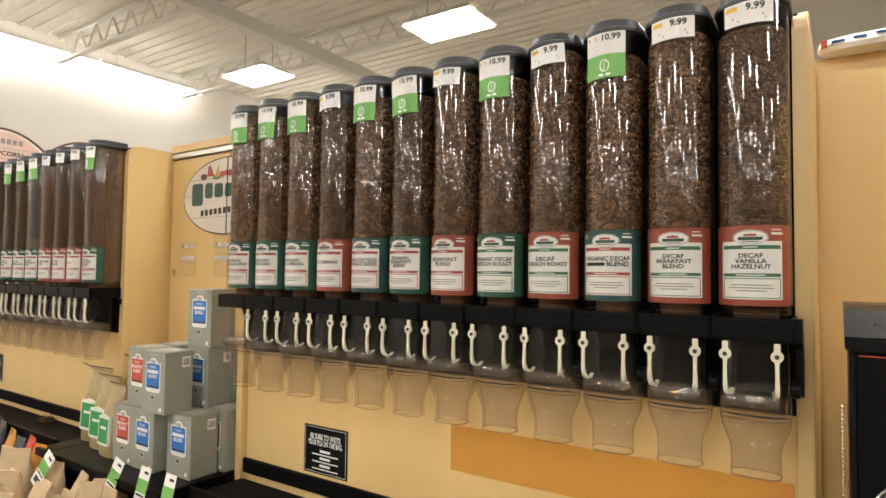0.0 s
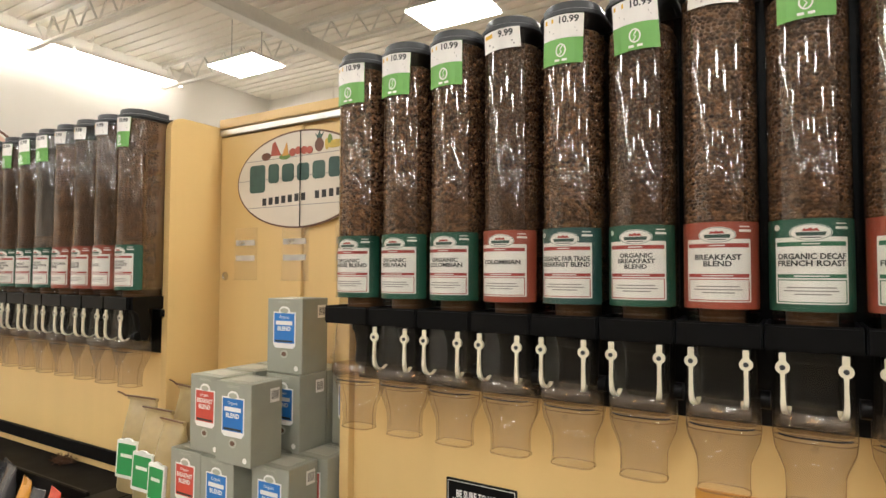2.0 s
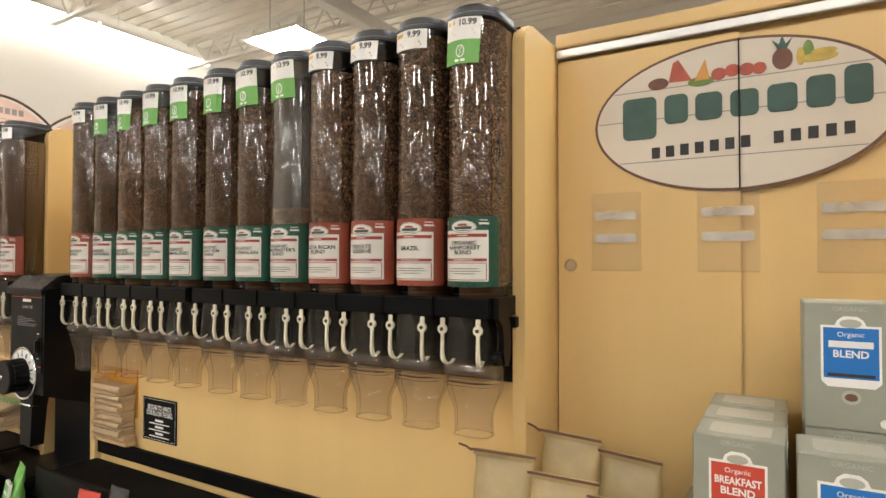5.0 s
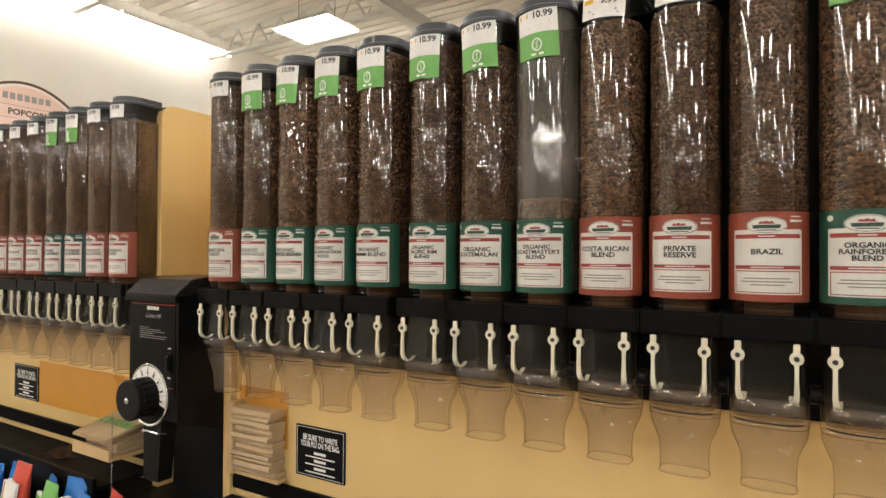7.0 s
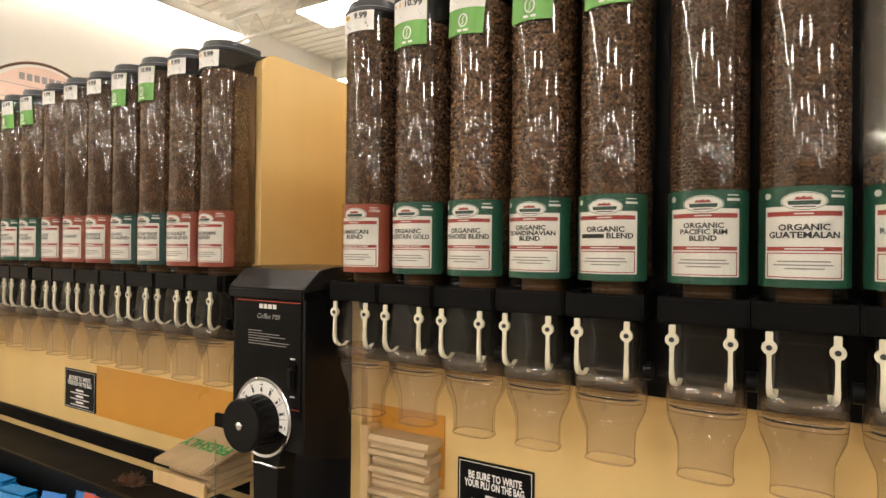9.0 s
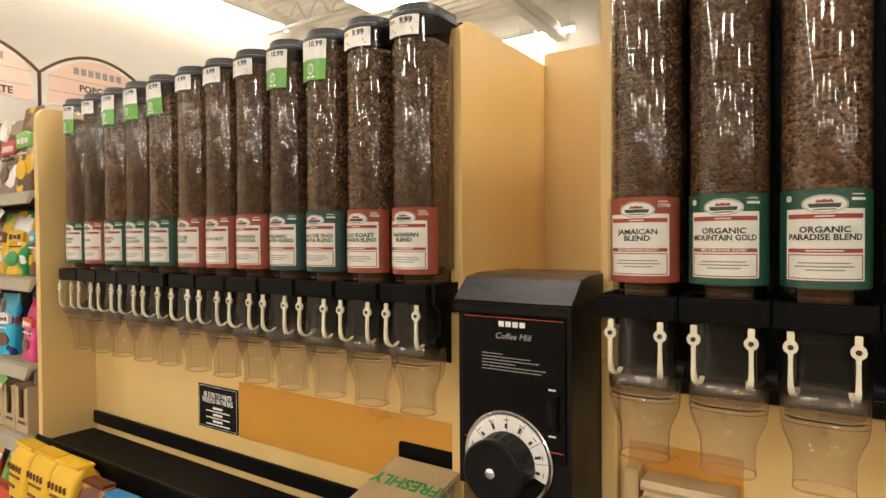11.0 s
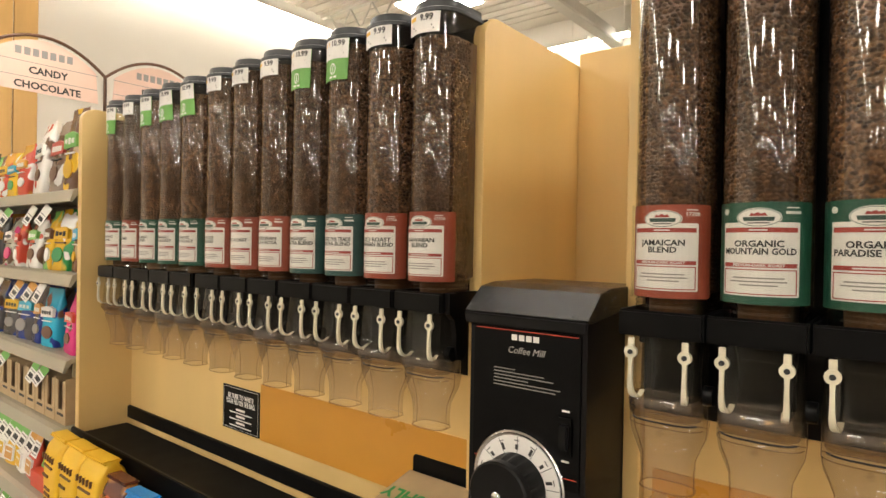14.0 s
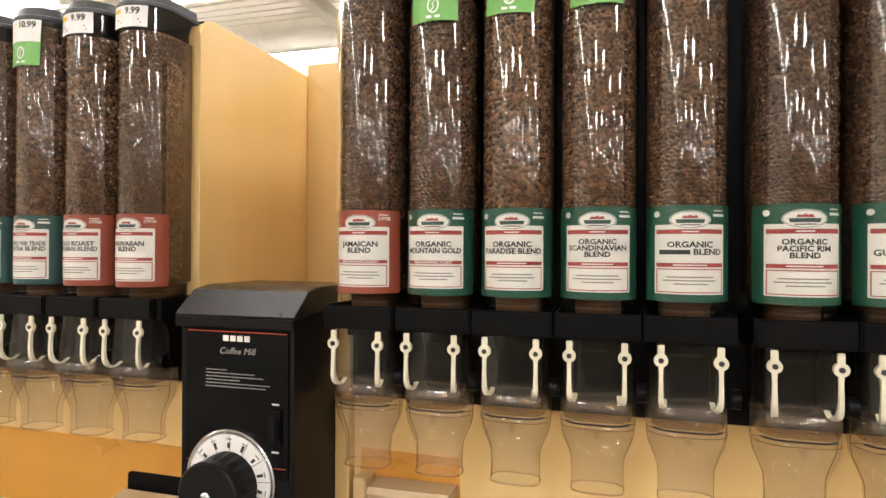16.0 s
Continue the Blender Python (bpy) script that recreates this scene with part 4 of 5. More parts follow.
# ---- black drip trays on the ledge ----
def drip_tray(x0, x1):
    t = thing("drip_tray", ((x0 + x1) / 2, 0.0, 0.70), "long shallow black metal drip tray on the ledge", "tray", "drip trays")
    tm = (-(x0 + x1) / 2, 0, -0.70)
    part("back_lip", box(x0, x1, 0.112, 0.126, 0.735, 0.79, 0.003), "black_metal", t, "", 0, None, tm)
    part("floor_plate", box(x0, x1, -0.1, 0.112, 0.70, 0.712), "grate", t, "", 0, None, tm)
    part("front_lip", box(x0, x1, -0.115, -0.1, 0.66, 0.745, 0.003), "black_metal", t, "", 0, None, tm)


drip_tray(-5.125, -3.24)
drip_tray(-2.795, -1.04)
drip_tray(-0.045, 1.79)

# ledge and lower shelf
structure("ledge_1", box(-5.13, 2.7, -0.1, 0.6, 0.62, 0.655, 0.003), "black_metal", "black ledge under the coffee wall", "shelf")
structure("ledge_2", box(-0.925, -0.085, -0.2, 0.32, 0.70, 0.733, 0.003), "black_metal", "black shelf board under the cartons", "shelf")
structure("ledge_3", box(-1.035, -0.9255, -0.2, 0.1, 0.70, 0.733, 0.003), "black_metal", "black shelf board under the kraft bags", "shelf")
structure("lower_back", box(-5.13, 2.7, 0.16, 0.18, FLOOR_Z, 0.62), "black_metal", "black back of the lower shelf", "shelf")
structure("lower_shelf", box(-5.13, 2.7, -0.42, 0.16, 0.40, 0.43, 0.003), "black_metal", "black lower shelf for bagged goods", "shelf")
structure("base_plinth", box(-5.13, 2.7, -0.38, 0.16, FLOOR_Z, 0.40), "black_metal", "black plinth of the coffee wall", "shelf")


# ---- coffee mills ----
def coffee_mill(x0, label):
    w = 0.272
    t = thing("coffee_mill", (x0 + w / 2, 0.0, 0.655), label, "coffee mill", "coffee mills")
    mm = (-w / 2, 0, -0.655)
    side = [(-0.072, 0.99), (-0.072, 1.395), (0.20, 1.42), (0.20, 0.655), (0.10, 0.655), (0.10, 0.93), (-0.02, 0.97)]
    body = part("body", rings([[(x, y, z) for y, z in side] for x in (0.004, w - 0.004)]), "mill_black", t, "black painted steel body", 0, None, mm)
    part("base", box(-0.0, w, -0.14, 0.2, 0.655, 0.69, 0.006), "mill_black", t, "", 0, None, mm)
    lid = [(-0.082, 1.392), (-0.086, 1.40), (-0.03, 1.447), (0.02, 1.455), (0.205, 1.455), (0.205, 1.42)]
    part("lid", rings([[(x, y, z) for y, z in lid] for x in (-0.002, 0.006, w - 0.006, w + 0.002)]), "mill_lid", t, "pebbled black hinged lid", 0, None, mm)
    part("lid_lip", box(-0.002, w + 0.002, -0.088, -0.074, 1.374, 1.398, 0.003), "mill_black", t, "", 0, None, mm)
    face = part("face_panel", box(0.014, w - 0.014, -0.0745, -0.071, 1.075, 1.372, 0.002), "black", t, "matt black front panel", 0, None, mm)
    part("red_line", bars([(0.02, w - 0.02, 1.3655, 0.0016), (0.02, w - 0.02, 1.098, 0.0016)], -0.0752, -0.074), "red", face, "", 0, None, mm)
    part("maker_mark", bars([(0.106 + 0.0165 * k, 0.106 + 0.0165 * k + 0.0125, 1.352, 0.0115) for k in range(4)], -0.0754, -0.074), "paper", face, "", 0, None, mm)
    cf = letters("Coffee Mill", 0.019, 0.14, 1.326, -0.0754, 0, 0.0)
    for v in cf.verts:
        v.co.x += (v.co.z - 1.325) * 0.28
    part("lettering", cf, "pale_ink", face, "", 0, None, mm)
    for k, q in enumerate((0.05, 0.115, 0.135, 0.08, 0.15, 0.14)):
        part("text_line", bars([(0.065, 0.065 + q, 1.287 - 0.0068 * k, 0.0017)], -0.0752, -0.074), "grey_ink", face, "", 0, None, mm)
    sw = part("switch_plate", box(0.213, 0.243, -0.078, -0.074, 1.14, 1.215, 0.002), "black", t, "", 0, None, mm)
    part("rocker", box(0.218, 0.238, -0.088, -0.077, 1.152, 1.203, 0.004), "mill_black", sw, "glossy black rocker switch", 0, None, mm)
    for z in (1.225, 1.13):
        part("switch_word", bars([(0.22, 0.236, z, 0.0035)], -0.0755, -0.074), "paper", face, "", 0, None, mm)
    dx, dz = 0.128, 1.065
    dial = part("dial", rings([[(p, y, q) for p, q in ellipse(2 * r, 2 * r, dx, dz, 48)] for r, y in ((0.104, -0.074), (0.104, -0.082), (0.101, -0.085), (0.097, -0.083))]), "steel", t, "round chrome grind dial", 40, None, mm)
    ang = [radians(a) for a in range(-20, 201, 10)]
    part("dial_scale", rings([[(dx + 0.094 * math.cos(a), -0.0845, dz + 0.094 * math.sin(a)), (dx + 0.06 * math.cos(a), -0.0845, dz + 0.06 * math.sin(a)),
                               (dx + 0.06 * math.cos(a), -0.083, dz + 0.06 * math.sin(a)), (dx + 0.094 * math.cos(a), -0.083, dz + 0.094 * math.sin(a))] for a in ang]), "paper", dial, "white printed scale", 0, None, mm)
    for k, a in enumerate(range(-10, 191, 25)):
        g = bx(bmesh.new(), -0.003, 0.003, -0.0855, -0.0842, 0.068, 0.078 + 0.004 * (k % 2))
        bx(g, -0.0055, 0.0055, -0.0855, -0.0842, 0.085, 0.0865)
        g.transform(Matrix.Translation((dx, 0, dz)) @ Matrix.Rotation(radians(90 - a), 4, "Y"))
        part("dial_mark", g, "ink", dial, "", 0, None, mm)
    for k in range(7):
        a = radians(5 + 28 * k)
        part("dial_line", wire([(dx + 0.06 * math.cos(a), -0.0848, dz + 0.06 * math.sin(a)), (dx + 0.094 * math.cos(a), -0.0848, dz + 0.094 * math.sin(a))], 0.0006, 4), "ink", dial, "", 0, None, mm)
    # black sector laid on the lower dial as its shade
    part("dial_shade", rings([[(dx + 0.094 * math.cos(radians(a)), -0.0843, dz + 0.094 * math.sin(radians(a))), (dx, -0.0843, dz), (dx, -0.083, dz), (dx + 0.094 * math.cos(radians(a)), -0.083, dz + 0.094 * math.sin(radians(a)))] for a in range(200, 341, 10)]), "black", dial, "", 0, None, mm)
    n = 72
    kl = []
    for r, y in ((0.066, -0.0845), (0.064, -0.1), (0.06, -0.132), (0.066, -0.135), (0.066, -0.15), (0.062, -0.154)):
        rib = 0.0022 if -0.133 < y < -0.09 else 0
        kl.append([(dx + (r + rib * (1 if k % 4 < 2 else -1)) * math.cos(2 * math.pi * k / n), y, dz - 0.005 + (r + rib * (1 if k % 4 < 2 else -1)) * math.sin(2 * math.pi * k / n)) for k in range(n)])
    knob = part("knob", rings(kl), "mill_black", t, "large ribbed black knob", 35, None, mm)
    part("knob_screw", rings([[(p, y, q) for p, q in ellipse(2 * r, 2 * r, dx, dz - 0.005, 16)] for r, y in ((0.011, -0.153), (0.011, -0.157), (0.007, -0.16))]), "steel", knob, "", 40, None, mm)
    # bag spout, clamp and chain
    sp = [[(0.128 + a * wd, y0 + b * dp, z) for a, b in ((-1, -1), (1, -1), (1, 1), (-1, 1))] for wd, dp, y0, z in ((0.05, 0.03, -0.035, 0.985), (0.046, 0.028, -0.04, 0.93), (0.04, 0.025, -0.045, 0.78))]
    part("spout", rings(sp), "mill_black", t, "black grounds spout", 0, None, mm)
    part("bag_clamp", wire([(0.085, -0.072, 0.94), (0.128, -0.078, 0.945), (0.172, -0.072, 0.94), (0.176, -0.05, 0.935)], 0.004, 6), "steel", t, "steel bag clamp", 40, None, mm)
    return t


coffee_mill(-3.104, "black coffee mill with a chrome dial in a maple niche")
coffee_mill(1.885, "black coffee mill with a pale edge trim in a maple niche")


def bead_chain(x, y, z0, z1):
    t = thing("bead_chain", (x, y, z0), "thin steel ball chain hanging beside the mill", "chain")
    bm = bmesh.new()
    z = z0
    while z < z1:
        g = bmesh.ops.create_icosphere(bm, subdivisions=1, radius=0.0028)
        bmesh.ops.translate(bm, vec=(0, 0, z - z0), verts=g["verts"])
        z += 0.0075
    part("chain", bm, "steel", t, "", 40)


bead_chain(1.878, -0.09, 0.66, 1.28)
bead_chain(-3.09, -0.135, 0.7, 1.0)


# ---- paper bag racks ----
def bag_rack(x0, x1, z0, z1, y0, label):
    cx = (x0 + x1) / 2
    t = thing("bag_rack", (cx, 0.12, z0), label, "bag rack", "paper bag racks")
    bm_ = (-cx, -0.12, -z0)
    part("side_board", box(x0 - 0.03, x0, y0 + 0.02, 0.124, z0, z1, 0.003), "maple_edge", t, "", 0, None, bm_)
    part("bottom_board", box(x0 - 0.03, x1, y0 + 0.03, 0.124, z0, z0 + 0.014, 0.003), "maple_edge", t, "", 0, None, bm_)
    return t


def paper_bag_pile(x0, x1, z0, count, y0, y1, label):
    cx = (x0 + x1) / 2
    t = thing("paper_bags", (cx, (y0 + y1) / 2, z0), label, "paper bags", "stacked paper bags")
    r = random.Random(int(1000 * x0))
    z = z0
    for k in range(count):
        h = 0.011 + 0.012 * r.random()
        a, b = x0 + 0.016 * r.random(), x1 - 0.016 * r.random()
        f = y0 + 0.03 * r.random()
        pts = [(f, z), (f - 0.004, z + h * 0.4), (f + 0.002, z + h), (y1, z + h), (y1, z)]
        part("paper_bag", rings([[(x, y, q + dq) for y, q in pts] for x, dq in ((a, 0.0), ((a + b) / 2, 0.003 * r.random()), (b, 0.002))]), "kraft", t, "", 0, None, (-cx, -(y0 + y1) / 2, -z0))
        z += h + 0.002
    return t


bag_rack(-2.745, -2.545, 0.8, 1.04, 0.05, "maple rack for kraft paper bags")
paper_bag_pile(-2.745, -2.55, 0.815, 11, 0.05, 0.122, "flat kraft paper bags stacked in a maple rack")
slot = thing("bag_slot", (-3.32, 0.12, 0.81), "dark slot in the board over a small maple tray", "bag rack")
# no hole is cut: a black plate gives the slot its darkness
part("opening", plate(rounded(0.215, 0.13, 0.012, 0, 0.09), 0.0035, 0.0095), "black", slot, "black plate in place of a dark opening")
part("tray_board", box(-0.125, 0.115, -0.19, 0.009, -0.012, 0.0, 0.002), "maple_edge", slot, "maple tray board")
part("tray_lip", box(-0.125, 0.115, -0.2, -0.19, -0.012, 0.03, 0.002), "maple_edge", slot, "maple tray lip")
paper_bag_pile(-3.43, -3.215, 0.812, 4, -0.06, 0.112, "flat kraft coffee bags lying in a maple tray")
fresh = thing("printed_bag", (-3.32, 0.02, 0.888), "flat kraft coffee bag with dark green lettering", "paper bag", tilt=radians(14))
part("bag", box(-0.11, 0.11, -0.11, 0.1, 0, 0.014, 0.004), "kraft", fresh)
fl = letters("FRESHLY", 0.055, 0.0, 0.0, 0.0)
fl.transform(Matrix.Translation((0, 0.05, 0.0155)) @ Matrix.Rotation(radians(-90), 4, "X"))
fl.transform(Matrix.Rotation(radians(180), 4, "Z") @ Matrix.Translation((0, -0.05, 0)))
part("lettering", fl, "green", fresh, "dark green lettering")
bag_rack(1.38, 1.62, 0.74, 0.88, -0.05, "maple slot for coffee bags")
paper_bag_pile(1.39, 1.62, 0.755, 4, -0.04, 0.11, "flat kraft coffee bags in a maple slot")


# ---- cartons of single cups ----
def carton(x, y, z, colour, turn=0.0, face=True):
    t = thing("coffee_carton", (x, y, z), "grey-green coffee carton with a %s label" % colour, "carton", "stacked coffee cartons", turn=radians(turn))
    w, d, h = 0.073, 0.118, 0.232
    part("box", lambda: box(-w, w, 0, d, 0, h, 0.0022, 1), "carton", t, "", 0, 1)
    part("flap", lambda: plate(rounded(0.1, 0.07, 0.008, 0, 0), 0, 0.0012), "carton_pale", t, "", 0, 1).matrix_local = Matrix.Translation((0, 0.06 * U, (h + 0.0012) * U)) @ Matrix.Rotation(radians(-90), 4, "X")
    lab = part("label", lambda: plate([(-0.046, 0.088), (-0.036, 0.078), (0.036, 0.078), (0.046, 0.088), (0.046, 0.19), (0.024, 0.19), (0.02, 0.2), (0.01, 0.207), (-0.01, 0.207), (-0.02, 0.2), (-0.024, 0.19), (-0.046, 0.19)], -0.0012, 0.001), "paper", t, "white shaped label", 0, 1)
    part("label_field", lambda: plate([(-0.042, 0.094), (0.042, 0.094), (0.042, 0.186), (-0.042, 0.186)], -0.0018, 0), colour, lab, "%s printed field" % colour, 0, 1)
    part("label_word", lambda: letters("Organic", 0.013, 0, 0.174, -0.0024, 0.05, 0.0), "paper", lab, "", 0, "organic")
    if colour == "red":
        part("label_word", lambda: letters("BREAKFAST", 0.018, 0, 0.156, -0.0024, 0.074, 0.03), "paper", lab, "", 0, "breakfast")
    else:
        part("label_word", lambda: bars([(-0.034, 0.034, 0.156, 0.012)], -0.0024, -0.001), "paper", lab, "", 0, "bar")
    part("label_word", lambda: letters("BLEND", 0.018, 0, 0.138, -0.0024, 0.056, 0.03), "paper", lab, "", 0, "blend")
    part("label_strip", lambda: bars([(-0.036, 0.036, 0.1, 0.006)], -0.0024, -0.001), "ink", lab, "", 0, 1)
    part("label_badge", lambda: plate(ellipse(0.034, 0.016, 0, 0.194, 18), -0.002, 0), "carton_pale", lab, "", 0, 1)
    part("cup_mark", lambda: plate(ellipse(0.03, 0.026, 0, 0.06, 16), -0.0012, 0.001), "carton_pale", t, "", 0, 1)
    part("cup_mark", lambda: plate(ellipse(0.02, 0.014, 0, 0.06, 14), -0.0018, 0.001), "brown", t, "", 0, 2)
    part("seal", lambda: disc(0.008, -0.0012, 0.001, 0.05, 0.018, 14), "paper", t, "", 0, "carton")
    part("heading", lambda: letters("ORGANIC", 0.012, 0, 0.22, -0.0008, 0.066, 0.0), "carton_pale", t, "", 0, 1)
    sd = part("side_label", lambda: box(w - 0.001, w + 0.0012, 0.07, 0.105, 0.17, 0.21), "paper", t, "white barcode label", 0, 1)
    def code():
        bm = bmesh.new()
        for k in range(7):
            bx(bm, w, w + 0.0018, 0.075 + 0.004 * k, 0.0765 + 0.004 * k, 0.178, 0.203)
        return bm
    tagged(part("barcode", code, "ink", sd, "", 0, 1), kind="stuff")
    return t


S0, S1, S2 = 0.734, 0.967, 1.2
carton(-0.275, 0.065, S2, "blue", 2)
carton(-0.287, -0.115, S1, "blue", 1)
carton(-0.45, -0.085, S1, "red", -1)
carton(-0.45, 0.045, S1, "red", 0)
carton(-0.452, 0.175, S1, "blue", 0)
carton(-0.275, 0.06, S1, "blue", 0)
carton(-0.277, 0.185, S1, "red", 0)
carton(-0.12, 0.195, S1, "blue", -1)
carton(-0.16, 0.195, S0, "blue", 0)
carton(-0.19, -0.065, S0, "blue", 1)
carton(-0.165, 0.065, S0, "red", 0)
carton(-0.525, -0.095, S0, "red", 0)
carton(-0.372, -0.1, S0, "blue", 0)
carton(-0.52, 0.04, S0, "red", 0)
carton(-0.51, 0.19, S0, "red", 0)
carton(-0.345, 0.06, S0, "blue", 0)
carton(-0.335, 0.19, S0, "red", 0)


# ---- bags ----
def m_is(material):
    """Whether a bag is pale, so that its print is dark."""
    return material.replace("film_", "") in ("paper", "carton_pale", "yellow", "steel")


def pouch(name, x, y, z, w, h, d, material, label, category, group, turn=0.0, lean=0.0, field=None, fold=False, seed=0, decor=None):
    """A filled bag with a flat or folded top."""
    t = thing(name, (x, y, z), label, category, group, turn=radians(turn), tilt=radians(-lean))
    r = random.Random(seed)
    lo = []
    n = 20
    for q, wd, dp, p in ((0.0, 0.94, 0.92, 4), (0.03, 0.98, 1.0, 4), (0.3, 1.0, 1.04, 3.2), (0.6, 0.99, 0.9, 3), (0.8, 0.97, 0.55, 3), (0.9, 0.97, 0.25, 3), (0.97, 0.98, 0.07, 4), (1.0, 0.98, 0.05, 4)):
        ring = []
        for k in range(n):
            a = 2 * math.pi * k / n
            c, s = math.cos(a), math.sin(a)
            j = 1 + 0.05 * (r.random() - 0.5) * (1 if 0.1 < q < 0.95 else 0.3)
            ring.append((j * w / 2 * wd * math.copysign(abs(c) ** (2 / p), c), d / 2 + j * d / 2 * dp * math.copysign(abs(s) ** (2 / p), s), h * q + 0.006 * (r.random() - 0.5) * (q > 0.5)))
        lo.append(ring)
    b = part("bag", rings(lo), material, t, "", 50)
    if fold:
        part("tin_tie", box(-w * 0.5, w * 0.5, d / 2 - 0.012, d / 2 + 0.005, h * 0.97, h * 1.01, 0.002), material, t, "folded bag top")
        part("tie_strip", box(-w * 0.53, w * 0.53, d / 2 - 0.0145, d / 2 - 0.0122, h * 1.0, h * 1.018), "brown", t, "dark tin tie")
        if seed in (0, 3):
            part("tie_end", wire([(-w * 0.52, d / 2 - 0.013, h), (-w * 0.6, d / 2 - 0.02, h * 1.03), (-w * 0.7, d / 2 - 0.03, h * 1.05)], 0.003, 5), "brown", t, "dark tin tie end")
    if decor:
        c1, c2, c3 = decor
        r2 = random.Random(seed + 7)
        lp = [(-w * 0.38, h * 0.5), (w * 0.38, h * (0.5 + 0.05 * r2.random())), (w * 0.36, h * 0.66), (w * 0.1, h * 0.7), (-w * 0.36, h * 0.67)]
        part("header", plate(lp, -0.004, 0.02), c1, t, "printed name field")
        n = r2.randrange(3, 6)
        for k in range(n):
            x0 = -w * 0.3 + w * 0.6 * k / n
            part("print", bars([(x0, x0 + w * 0.6 / n * 0.7, h * 0.585, h * r2.uniform(0.05, 0.08))], -0.0055, 0.0), "ink" if m_is(c1) else "paper", t)
        part("print", bars([(-w * 0.3, w * 0.26, h * 0.44, h * 0.018)], -0.0045, 0.01), "paper" if not m_is(material) else "ink", t)
        if seed % 2:
            part("picture", plate(ellipse(w * r2.uniform(0.4, 0.62), h * r2.uniform(0.16, 0.24), w * r2.uniform(-0.12, 0.12), h * 0.25, 16), -0.005, 0.004), c2, t)
    if field:
        m, z0, z1 = field
        la = part("label", plate(rounded(w * 0.72, h * (z1 - z0), 0.004, 0, h * (z0 + z1) / 2), -0.006, 0.004), "paper", t, "")
        part("label_field", plate(rounded(w * 0.62, h * (z1 - z0) * 0.82, 0.003, 0, h * (z0 + z1) / 2), -0.0068, -0.003), m, la, "")
        part("label_word", bars([(-w * 0.2, w * 0.2, h * (z0 * 0.4 + z1 * 0.6), h * 0.035)], -0.0075, -0.005), "paper", la, "")
        part("label_badge", plate(ellipse(w * 0.36, h * 0.05, 0, h * z1, 14), -0.0075, 0.0), "paper", la, "")
    return t


for k, (x, y, w, h) in enumerate(((-0.945, -0.03, 0.15, 0.325), (-0.79, -0.07, 0.15, 0.31), (-0.666, -0.1, 0.125, 0.295), (-0.83, 0.07, 0.15, 0.36), (-0.69, 0.05, 0.14, 0.34))):
    pouch("coffee_bag", x, y, S0, w, h, 0.095, "kraft_bag", "kraft paper coffee bag with a green label and folded top", "coffee bag", "kraft coffee bags", 5 - 4 * k, 3, ("green", 0.16, 0.56), True, k)
# goods on the lower shelf
rr = random.Random(9)
for k in range(24):
    x = -1.08 + 0.11 * (k % 8) + 0.05 * rr.random()
    row = k // 8
    pouch("snack_bag", x, -0.46 + 0.075 * row, 0.432, 0.105, 0.225 + 0.035 * row + 0.03 * rr.random(), 0.095, "kraft", "small crumpled kraft snack bag on the lower shelf", "bag", "kraft snack bags", rr.uniform(-40, 40), rr.uniform(-6, 14), None, False, 20 + k)
for k in range(4):
    pouch("snack_bag", -1.32 + 0.1 * k, -0.26, 0.432, 0.1, 0.34 - 0.02 * (k % 2), 0.07, ("orange", "foil", "red", "orange")[k], "glossy printed snack bag on the lower shelf", "bag", "printed snack bags", rr.uniform(-12, 12), 8, None, False, 50 + k)
for k in range(9):
    pouch("snack_bag", -2.35 + 0.105 * k, -0.23 + 0.03 * (k % 2), 0.432, 0.105, 0.325 + 0.03 * rr.random(), 0.07, "foil" if k else "red", "shiny dark foil bag on the lower shelf", "bag", "dark foil bags", rr.uniform(-14, 14), 8, None, False, 70 + k)
for k in range(10):
    pouch("snack_bag", -3.8 + 0.1 * k, -0.25 + 0.05 * (k % 2), 0.432, 0.1, 0.29 + 0.04 * rr.random(), 0.06, ("blue", "blue", "red", "blue", "tag_green")[k % 5], "small bright printed pouch on the lower shelf", "bag", "bright printed pouches", rr.uniform(-16, 16), 10, (("tag_green", "orange", "paper")[k % 3], 0.5, 0.8), False, 90 + k)


def ledge_tag(x, y, z, lean):
    t = thing("shelf_tag", (x, y, z), "tall green and white paper price tag on the ledge", "price tag", "ledge price tags", tilt=radians(-12))
    t.rotation_euler.y = radians(lean)
    w, h = 0.062, 0.15
    c = part("card", lambda: box(-w / 2, w / 2, -0.001, 0.001, 0, h), "paper", t, "white paper card", 0, "ledge")
    part("card_head", lambda: box(-w / 2, w / 2, -0.0018, -0.0008, h * 0.42, h * 0.72), "tag_green", c, "green band", 0, "ledge")
    part("card_price", lambda: bars([(-w * 0.3, w * 0.35, h * 0.18, h * 0.16)], -0.0018, -0.0008), "ink", c, "", 0, "ledge")
    part("card_print", lambda: bars([(-w * 0.05, w * 0.35, h * 0.88, h * 0.06), (-w * 0.4, w * 0.4, h * 0.36, h * 0.04)], -0.0018, -0.0008), "ink", c, "", 0, "ledge")


ledge_tag(-0.41, -0.215, 0.655, 16)
ledge_tag(-0.2, -0.215, 0.655, 3)
ledge_tag(-0.04, -0.215, 0.66, 1)
ledge_tag(-0.79, -0.3, 0.65, 30)


